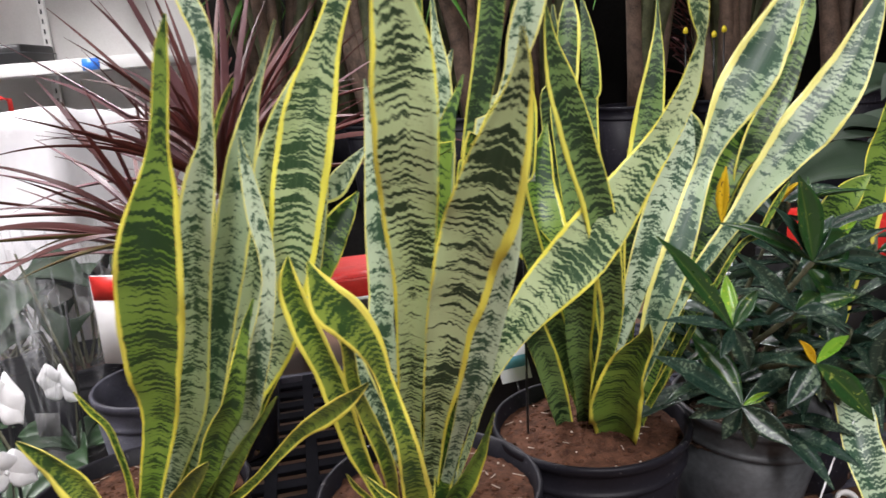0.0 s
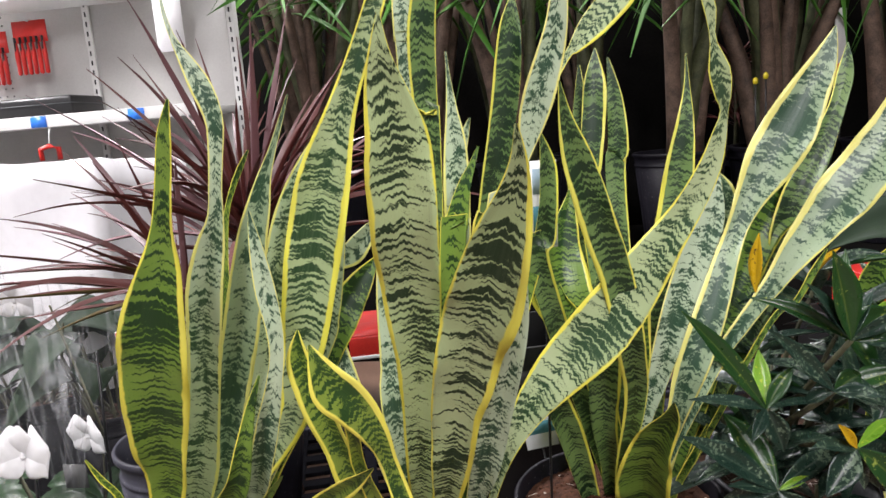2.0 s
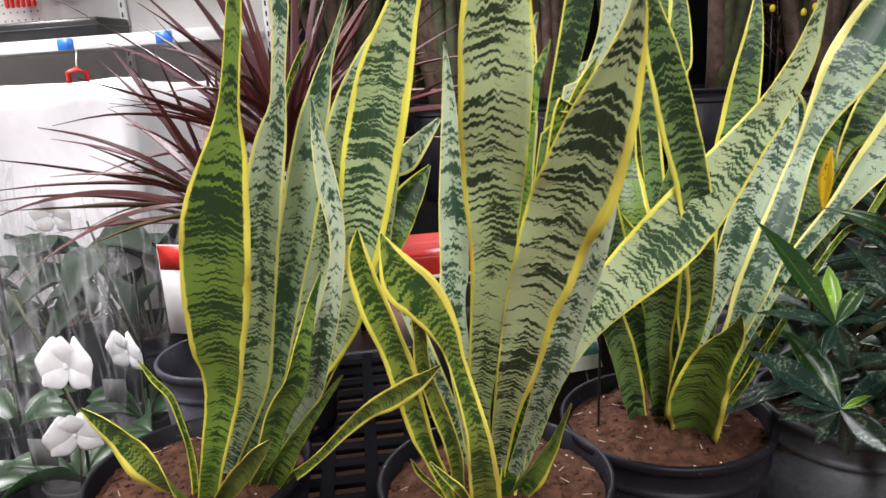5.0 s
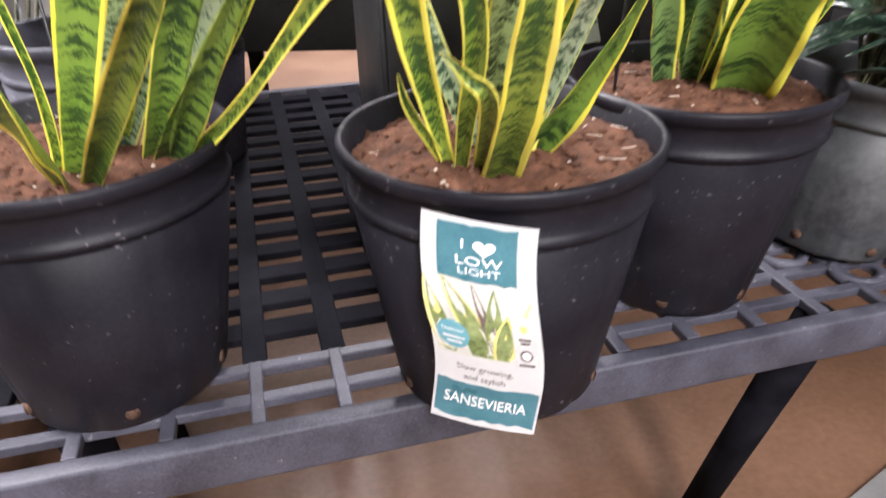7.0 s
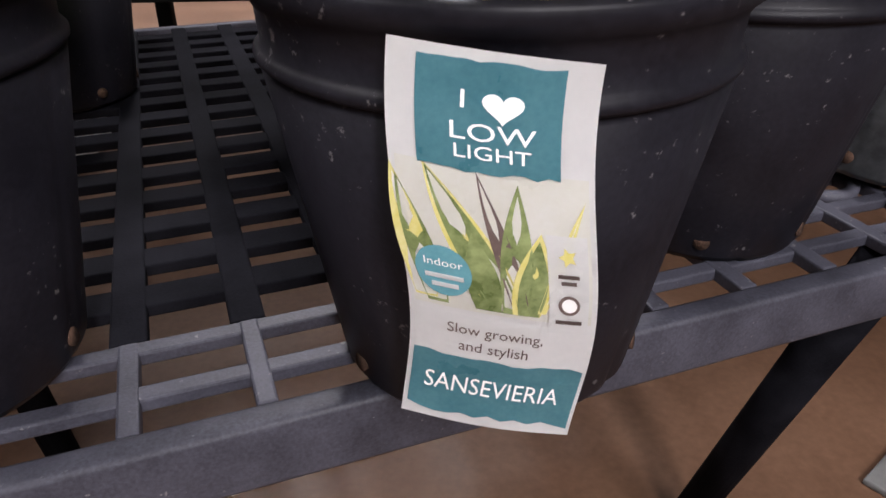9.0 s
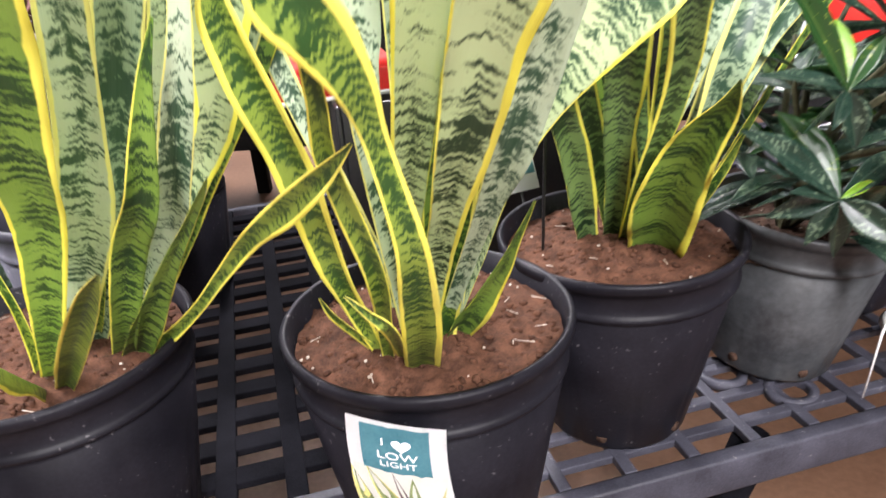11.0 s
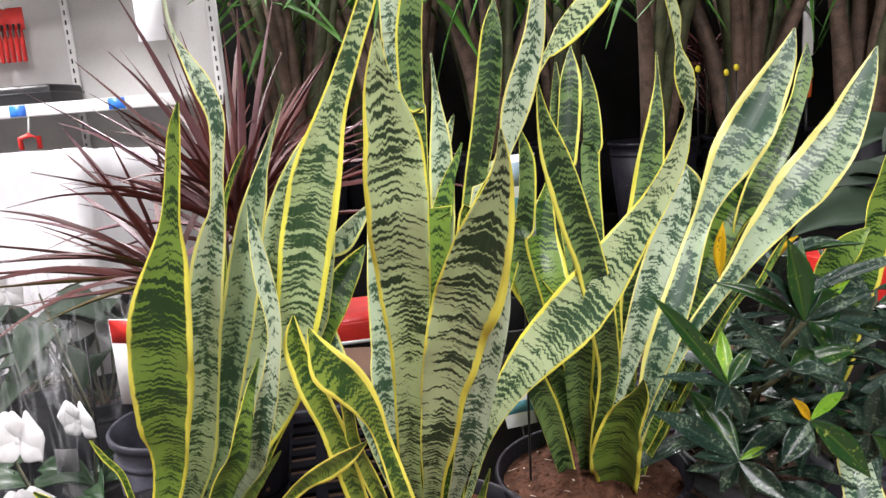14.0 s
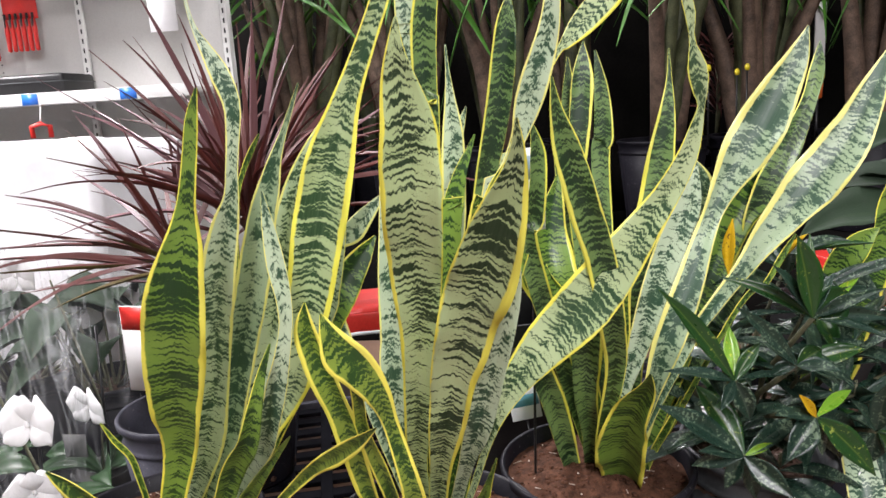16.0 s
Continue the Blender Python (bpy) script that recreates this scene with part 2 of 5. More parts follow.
def spline(p, s):
    """Catmull-Rom through the rows of p at s in 0..1."""
    n = len(p) - 1
    i = min(int(s * n), n - 1)
    f = s * n - i
    a, b, c, d = p[max(i - 1, 0)], p[i], p[i + 1], p[min(i + 2, n)]
    return 0.5 * (2 * b + (c - a) * f + (2 * a - 5 * b + 4 * c - d) * f * f + (3 * b - 3 * c + d - a) * f ** 3)


def blade(spine, face, twist, fold, thick, rows, cols, ripple=0.0, seed=0, facing=(0, -1, 0.15)):
    """A leaf blade along a spine of (x, y, z, width): two skins, closed at the margin."""
    rng = random.Random(seed)
    ph = [rng.uniform(0, 6.3) for _ in range(6)]
    p = np.array(spine, dtype=float)
    bm = bmesh.new()
    uvl = bm.loops.layers.uv.new("UVMap")
    pts = [spline(p, i / rows) for i in range(rows + 1)]
    length, grid = 0.0, []
    for i, q in enumerate(pts):
        a, b = Vector(pts[max(i - 1, 0)][:3]), Vector(pts[min(i + 1, rows)][:3])
        t = (b - a).normalized()
        if i:
            length += (Vector(q[:3]) - Vector(pts[i - 1][:3])).length
        nrm = Vector(facing)
        nrm = (nrm - t * nrm.dot(t)).normalized()
        s = i / rows
        nrm = Matrix.Rotation(radians(face + twist * s), 3, t) @ nrm
        side = t.cross(nrm).normalized()
        w = max(q[3], 0.0015) / 2
        row = []
        for j in range(cols + 1):
            u = 2 * j / cols - 1
            lift = 1.7 * fold * w * (abs(u) ** 1.6) + ripple * w * abs(u) ** 3 * (math.sin(length * 38 + ph[0] + (1.7 if u > 0 else 0)) + 0.6 * math.sin(length * 83 + ph[1] + (2.4 if u > 0 else 0)))
            th = thick * (1 - 0.75 * u * u) * min(1, w / 0.006)
            c = Vector(q[:3]) + side * (u * w) + nrm * lift
            row.append((c + nrm * th / 2, c - nrm * th / 2, (u + 1) / 2, length))
        grid.append(row)
    top = [[bm.verts.new(c[0]) for c in row] for row in grid]
    low = [[bm.verts.new(c[1]) for c in row] for row in grid]

    def quad(vs, ids):
        f = bm.faces.new(vs)
        for lp, (i, j) in zip(f.loops, ids):
            lp[uvl].uv = grid[i][j][2:]

    for i in range(rows):
        for j in range(cols):
            ids = [(i, j), (i, j + 1), (i + 1, j + 1), (i + 1, j)]
            quad([top[a][b] for a, b in ids], ids)
            quad([low[a][b] for a, b in reversed(ids)], list(reversed(ids)))
        for j, flip in ((0, False), (cols, True)):
            vs, ids = [top[i][j], top[i + 1][j], low[i + 1][j], low[i][j]], [(i, j), (i + 1, j), (i + 1, j), (i, j)]
            if flip:
                vs.reverse(), ids.reverse()
            quad(vs, ids)
    return bm


leaf_count = 0


def leaf(plant, look_key, spine, face=0, twist=0, fold=0.25):
    global leaf_count
    leaf_count += 1
    inv = plant.matrix_world.inverted()
    pts = [(*(inv @ Vector(p[:3])), p[3]) for p in spine]
    front = inv.to_3x3() @ Vector((0, -1, 0.15))
    return part("leaf", blade(pts, face, twist, fold, 0.0035, 48, 10, 0.15, leaf_count, front), LEAF[look_key], plant)


def pot(parent, r_top, r_low, h, material, holes=True):
    """A nursery pot: rolled rim, band below it, tapering ribbed wall and drain holes."""
    rim, k = 0.035, r_low
    prof = [(k - 0.012, 0.004), (k - 0.004, 0.0), (k, 0.006), (k + (r_top - k) * 0.78, h - 0.055), (r_top - 0.0135, h - 0.0525), (r_top - 0.0095, h - 0.051), (r_top - 0.0065, h - 0.0485), (r_top - 0.0062, h - 0.0455), (r_top - 0.0085, h - 0.0425), (r_top - 0.0105, h - 0.0405), (r_top - 0.0092, h - 0.022), (r_top - 0.006, h - 0.016), (r_top - 0.001, h - 0.012),
            (r_top, h - 0.004), (r_top - 0.003, h), (r_top - 0.008, h - 0.002), (r_top - 0.011, h - 0.045), (k - 0.004, 0.012), (0.0005, 0.012)]
    bm = lathe(prof, 144)
    for v in bm.verts:
        a = math.atan2(v.co.y, v.co.x)
        if 0.02 < v.co.z < h - 0.06 or v.co.z < 0.02:
            s = 1 - 0.02 * max(0, math.cos(a * 9)) ** 10
            v.co.x *= s
            v.co.y *= s
    body = part("pot", bm, material, parent)
    if holes:
        for i in range(6):
            a = 2 * math.pi * (i + 0.31) / 6
            hb = bmesh.new()
            bmesh.ops.create_circle(hb, cap_ends=True, radius=0.0065, segments=14, matrix=Matrix.Translation(((k + 0.0035) * math.cos(a), (k + 0.0035) * math.sin(a), 0.02)) @ Matrix.Rotation(a, 4, "Z") @ Matrix.Rotation(math.pi / 2 - 0.12, 4, "Y"))
            bmesh.ops.solidify(hb, geom=hb.faces[:], thickness=0.003)
            part("drain_hole", hb, SOIL_DARK, body, "drain hole showing roots and soil")
    return body


def soil(parent, r, z, material, seed, mound=0.012):
    bm = bmesh.new()
    n, rings = 110, 40
    c = bm.verts.new((0, 0, z + mound))
    prev = None
    for k in range(1, rings + 1):
        rr = r * k / rings
        ring = []
        for i in range(n):
            a = 2 * math.pi * i / n
            x, y = rr * math.cos(a), rr * math.sin(a)
            q = Vector((x * 38 + seed * 9, y * 38, seed))
            dz = 0.004 * noise.noise(q) + 0.0035 * noise.noise(q * 3.1) + 0.003 * noise.noise(q * 7.3)
            ring.append(bm.verts.new((x, y, z + mound * (1 - (k / rings) ** 2) + dz)))
        for i in range(n):
            if prev is None:
                bm.faces.new((c, ring[i], ring[(i + 1) % n]))
            else:
                bm.faces.new((prev[i], ring[i], ring[(i + 1) % n], prev[(i + 1) % n]))
        prev = ring
    ob = part("soil", bm, material, parent)
    rng = random.Random(seed)
    fl = bmesh.new()
    for _ in range(22):
        a, rr = rng.uniform(0, 6.28), r * math.sqrt(rng.uniform(0.05, 0.95))
        s = rng.uniform(0.0008, 0.002)
        bmesh.ops.create_icosphere(fl, subdivisions=1, radius=s, matrix=Matrix.Translation((rr * math.cos(a), rr * math.sin(a), z + mound * (1 - (rr / r) ** 2) + 0.003)) @ Matrix.Diagonal((1.3, 1, 0.7, 1)))
    part("perlite", fl, FLECK, parent, "scattered pale perlite crumbs")["kind"] = "stuff"
    cl = bmesh.new()
    for _ in range(420):
        a, rr = rng.uniform(0, 6.28), r * math.sqrt(rng.uniform(0.02, 0.93))
        s = rng.uniform(0.001, 0.0045)
        bmesh.ops.create_icosphere(cl, subdivisions=1, radius=s, matrix=Matrix.Translation((rr * math.cos(a), rr * math.sin(a), z + mound * (1 - (rr / r) ** 2))) @ Matrix.Rotation(a, 4, "Z") @ Matrix.Diagonal((1.4, 1, 0.7, 1)))
    part("loose_soil", cl, material, parent)["kind"] = "stuff"
    st = bmesh.new()
    for _ in range(14):
        a, rr = rng.uniform(0, 6.28), r * math.sqrt(rng.uniform(0.1, 0.85))
        c0 = Vector((rr * math.cos(a), rr * math.sin(a), z + mound * (1 - (rr / r) ** 2) + 0.004))
        turn = rng.uniform(0, 6.28)
        half = Vector((math.cos(turn), math.sin(turn), 0.2)) * rng.uniform(0.004, 0.01)
        bmesh.ops.create_cube(st, size=1.0, matrix=Matrix.Translation(c0) @ half.to_track_quat("X", "Z").to_matrix().to_4x4() @ Matrix.Diagonal((half.length * 2, 0.0008, 0.0008, 1)))
    part("straw", st, FLECK, parent, "short pale straws on the soil")["kind"] = "stuff"
    return ob


# ---- large structure ----
def slab(name, a, b, material, kind="structure"):
    return tagged(part(name, box_bm(*a, *b), material, smooth=False), kind=kind)


slab("floor", (-6, -5, -0.1), (6, 6, 0), FLOOR)
slab("ceiling", (-6.2, -5.2, 3.8), (6.2, 6.2, 3.9), CEIL)
slab("wall_west", (-6.1, -5, 0), (-6, 6, 3.8), WALL)
slab("wall_east", (6, -5, 0), (6.1, 6, 3.8), WALL)
slab("wall_south", (-6.1, -5.1, 0), (6.1, -5, 3.8), WALL)
slab("wall_north", (-6.1, 6, 0), (6.1, 6.1, 3.8), WALL)

# ---- plant bench ----
TOP = 0.58
BX, BY, BROT = 0.0, 0.798, 16.0
bench = thing("plant_bench", BX, BY, 0, "dark grey plastic greenhouse bench with slotted grid top", "bench", rz=BROT)
U0, U1, DEPTH = -0.62, 1.5, 1.12
part("front_rail", box_bm(U0, -0.006, TOP - 0.052, U1, 0.016, TOP, bevel=0.004), BENCH_RAIL, bench)
part("rear_rail", box_bm(U0, DEPTH - 0.02, TOP - 0.05, U1, DEPTH, TOP, bevel=0.004), BENCH_RAIL, bench)
part("end_rail", box_bm(U0 - 0.02, -0.006, TOP - 0.052, U0, DEPTH, TOP, bevel=0.004), BENCH_RAIL, bench)
part("end_rail", box_bm(U1, -0.006, TOP - 0.052, U1 + 0.02, DEPTH, TOP, bevel=0.004), BENCH_RAIL, bench)
PITCH = 0.083
USPLIT = 0.1
# Inner left bars take the near-black plastic in place of plant shade.
for i in range(-4, 4):
    u = -0.148 + i * PITCH
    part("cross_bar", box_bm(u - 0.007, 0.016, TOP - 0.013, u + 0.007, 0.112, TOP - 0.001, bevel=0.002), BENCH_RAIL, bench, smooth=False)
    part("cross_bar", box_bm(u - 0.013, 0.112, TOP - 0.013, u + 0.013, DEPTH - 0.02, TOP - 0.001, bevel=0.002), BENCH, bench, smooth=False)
for i in range(0, 17):
    u = 0.147 + i * PITCH
    part("cross_bar", box_bm(u - 0.008, 0.016, TOP - 0.013, u + 0.008, DEPTH - 0.02, TOP - 0.001, bevel=0.002), BENCH_RAIL, bench, smooth=False)
for v in (0.055, 0.105):
    part("grid_bar", box_bm(U0, v - 0.0075, TOP - 0.013, U1, v + 0.0075, TOP - 0.002, bevel=0.002), BENCH_RAIL, bench, smooth=False)
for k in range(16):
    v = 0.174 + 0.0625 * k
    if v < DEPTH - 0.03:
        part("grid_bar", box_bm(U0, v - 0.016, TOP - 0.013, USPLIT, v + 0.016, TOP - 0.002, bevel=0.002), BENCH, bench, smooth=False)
for k in range(1, 17):
    v = 0.105 + 0.0585 * k
    if v < DEPTH - 0.03:
        part("grid_bar", box_bm(USPLIT, v - 0.0065, TOP - 0.013, U1, v + 0.0065, TOP - 0.002, bevel=0.002), BENCH_RAIL, bench, smooth=False)


def bench_leg(top, foot):
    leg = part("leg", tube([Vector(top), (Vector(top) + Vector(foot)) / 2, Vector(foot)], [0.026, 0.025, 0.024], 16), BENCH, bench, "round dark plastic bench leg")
    leg.matrix_parent_inverse = bench.matrix_world.inverted()


bench_leg((0.38, 0.94, 0.56), (0.355, 1.12, 0.0))
bench_leg((-0.42, 0.78, 0.56), (-0.5, 0.95, 0.0))
bench_leg((-0.6, 1.2, 0.56), (-0.6, 1.3, 0.0))
bench_leg((1.2, 1.7, 0.56), (1.2, 1.75, 0.0))

for u, v in ((0.5, 0.085), (0.44, 0.15), (0.5, 0.2)):
    part("moulded_ring", lathe([(0.022, 0.0), (0.034, 0.0), (0.034, 0.012), (0.022, 0.012), (0.022, 0.0)], 28), BENCH_RAIL, bench).matrix_basis = pose(u, v, TOP - 0.0125)

# ---- snake plants ----
RIM_Z = 0.835


def snake_plant(x, y, label, seed, r_low=0.1):
    plant = thing("potted_snake_plant", x, y, TOP, label, "potted plant", "snake plants on the bench", rz=seed * 37.0)
    pot(plant, 0.143, r_low, RIM_Z - TOP, POT_BLACK)
    soil(plant, 0.131, RIM_Z - TOP - 0.024, SOIL, seed)
    return plant


def left_leaves(plant):
    leaf(plant, "green", [(-0.361, 0.798, 0.789, 0.022), (-0.353, 0.790, 0.806, 0.024), (-0.312, 0.749, 0.894, 0.027), (-0.265, 0.708, 0.996, 0.036), (-0.241, 0.671, 1.060, 0.047), (-0.220, 0.640, 1.116, 0.057), (-0.201, 0.615, 1.170, 0.059), (-0.184, 0.598, 1.217, 0.051), (-0.168, 0.588, 1.255, 0.035), (-0.157, 0.580, 1.286, 0.019), (-0.148, 0.572, 1.310, 0.014), (-0.139, 0.565, 1.338, 0.012), (-0.130, 0.557, 1.365, 0.010), (-0.120, 0.550, 1.388, 0.002)], 24, 0, 0.15)
    leaf(plant, "pale", [(-0.368, 0.846, 0.789, 0.021), (-0.360, 0.840, 0.806, 0.024), (-0.319, 0.816, 0.883, 0.033), (-0.283, 0.792, 0.946, 0.038), (-0.260, 0.768, 0.993, 0.044), (-0.233, 0.743, 1.060, 0.036), (-0.211, 0.718, 1.122, 0.033), (-0.192, 0.695, 1.179, 0.034), (-0.176, 0.677, 1.224, 0.034), (-0.161, 0.668, 1.263, 0.026), (-0.151, 0.664, 1.288, 0.015), (-0.146, 0.661, 1.315, 0.012), (-0.140, 0.658, 1.346, 0.013), (-0.136, 0.655, 1.375, 0.016), (-0.143, 0.652, 1.403, 0.019), (-0.152, 0.649, 1.426, 0.012), (-0.159, 0.646, 1.444, 0.005), (-0.163, 0.643, 1.468, 0.003), (-0.161, 0.640, 1.496, 0.002)], 21, 0, 0.15)
    leaf(plant, "grey", [(-0.351, 0.850, 0.789, 0.016), (-0.342, 0.846, 0.806, 0.018), (-0.301, 0.828, 0.883, 0.026), (-0.259, 0.809, 0.957, 0.029), (-0.230, 0.790, 1.040, 0.035), (-0.205, 0.772, 1.103, 0.035), (-0.183, 0.756, 1.161, 0.037), (-0.164, 0.744, 1.214, 0.036), (-0.150, 0.737, 1.259, 0.030), (-0.138, 0.732, 1.289, 0.024), (-0.127, 0.729, 1.318, 0.014), (-0.114, 0.726, 1.345, 0.007), (-0.103, 0.723, 1.368, 0.005), (-0.091, 0.720, 1.394, 0.002)], 24, 0, 0.2)
    leaf(plant, "edge", [(-0.357, 0.859, 0.789, 0.008), (-0.348, 0.853, 0.806, 0.008), (-0.304, 0.822, 0.887, 0.009), (-0.220, 0.789, 1.153, 0.009), (-0.196, 0.767, 1.243, 0.008), (-0.184, 0.758, 1.282, 0.006), (-0.172, 0.755, 1.309, 0.006), (-0.160, 0.752, 1.329, 0.006), (-0.149, 0.750, 1.345, 0.002)], 40, 0, 0.3)
    leaf(plant, "wide", [(-0.321, 0.854, 0.789, 0.014), (-0.311, 0.851, 0.806, 0.015), (-0.266, 0.841, 0.875, 0.021), (-0.227, 0.831, 0.945, 0.026), (-0.166, 0.821, 1.025, 0.031), (-0.146, 0.811, 1.087, 0.040), (-0.128, 0.802, 1.145, 0.051), (-0.114, 0.794, 1.201, 0.057), (-0.099, 0.787, 1.254, 0.060), (-0.080, 0.782, 1.317, 0.053), (-0.057, 0.778, 1.376, 0.031), (-0.031, 0.775, 1.433, 0.022), (-0.007, 0.772, 1.487, 0.019), (-0.000, 0.770, 1.514, 0.010)], 15, 0, 0.3)
    leaf(plant, "pale", [(-0.327, 0.853, 0.788, 0.015), (-0.318, 0.851, 0.806, 0.017), (-0.271, 0.842, 0.905, 0.023), (-0.234, 0.833, 0.979, 0.024), (-0.184, 0.824, 1.120, 0.028), (-0.169, 0.816, 1.178, 0.030), (-0.152, 0.812, 1.233, 0.030), (-0.134, 0.808, 1.279, 0.027), (-0.109, 0.804, 1.323, 0.020), (-0.084, 0.800, 1.364, 0.003)], 18, 0, 0.2)
    leaf(plant, "pale", [(-0.310, 0.852, 0.790, 0.021), (-0.301, 0.844, 0.806, 0.024), (-0.241, 0.795, 0.914, 0.027), (-0.190, 0.754, 0.977, 0.028), (-0.163, 0.722, 1.027, 0.025), (-0.142, 0.701, 1.076, 0.023), (-0.127, 0.690, 1.117, 0.017), (-0.119, 0.687, 1.149, 0.014), (-0.117, 0.685, 1.179, 0.016), (-0.121, 0.684, 1.215, 0.019), (-0.124, 0.682, 1.255, 0.013), (-0.126, 0.680, 1.291, 0.002)], 18, 0, 0.25)
    leaf(plant, "green", [(-0.315, 0.843, 0.791, 0.019), (-0.306, 0.832, 0.806, 0.021), (-0.268, 0.784, 0.871, 0.024), (-0.219, 0.732, 0.961, 0.027), (-0.178, 0.690, 1.018, 0.024), (-0.156, 0.668, 1.066, 0.017), (-0.140, 0.660, 1.109, 0.009), (-0.125, 0.655, 1.142, 0.002)], 31, 0, 0.3)
    leaf(plant, "green", [(-0.304, 0.837, 0.791, 0.023), (-0.294, 0.828, 0.806, 0.026), (-0.256, 0.794, 0.861, 0.029), (-0.214, 0.757, 0.918, 0.021), (-0.175, 0.719, 0.969, 0.012), (-0.138, 0.685, 1.015, 0.007), (-0.115, 0.655, 1.043, 0.002)], 36, 0, 0.35)
    leaf(plant, "edge", [(-0.293, 0.846, 0.794, 0.014), (-0.280, 0.838, 0.806, 0.015), (-0.237, 0.809, 0.843, 0.013), (-0.195, 0.779, 0.885, 0.011), (-0.154, 0.746, 0.932, 0.012), (-0.114, 0.711, 0.976, 0.016), (-0.075, 0.676, 1.011, 0.021), (-0.041, 0.642, 1.044, 0.016), (-0.014, 0.610, 1.073, 0.002)], -2, 10, 0.25)
    leaf(plant, "edge", [(-0.350, 0.790, 0.793, 0.013), (-0.340, 0.779, 0.806, 0.014), (-0.283, 0.717, 0.876, 0.020), (-0.228, 0.658, 0.941, 0.021), (-0.184, 0.611, 0.991, 0.015), (-0.154, 0.575, 1.021, 0.002)], 25, 0, 0.5)
    leaf(plant, "edge", [(-0.375, 0.797, 0.787, 0.008), (-0.371, 0.793, 0.806, 0.009), (-0.362, 0.784, 0.851, 0.009), (-0.357, 0.775, 0.894, 0.008), (-0.357, 0.766, 0.934, 0.008), (-0.359, 0.758, 0.966, 0.008), (-0.370, 0.749, 0.991, 0.007), (-0.378, 0.740, 1.019, 0.002)], 58, 0, 0.3)
    leaf(plant, "pale", [(-0.321, 0.878, 0.789, 0.014), (-0.310, 0.877, 0.806, 0.016), (-0.245, 0.874, 0.902, 0.018), (-0.137, 0.870, 1.092, 0.020), (-0.120, 0.867, 1.141, 0.023), (-0.105, 0.863, 1.196, 0.018), (-0.090, 0.860, 1.245, 0.003)], 15, 0, 0.2)
    leaf(plant, "green", [(-0.32, 0.868, 0.785, 0.024), (-0.145, 0.9, 1.085, 0.045), (-0.107, 0.93, 1.153, 0.038), (-0.076, 0.95, 1.194, 0.004)], 25, 0, 0.3)
    leaf(plant, "edge", [(-0.359, 0.794, 0.785, 0.015), (-0.311, 0.66, 0.919, 0.032), (-0.33, 0.63, 0.99, 0.032), (-0.354, 0.61, 1.028, 0.003)], -20, 20, 0.35)


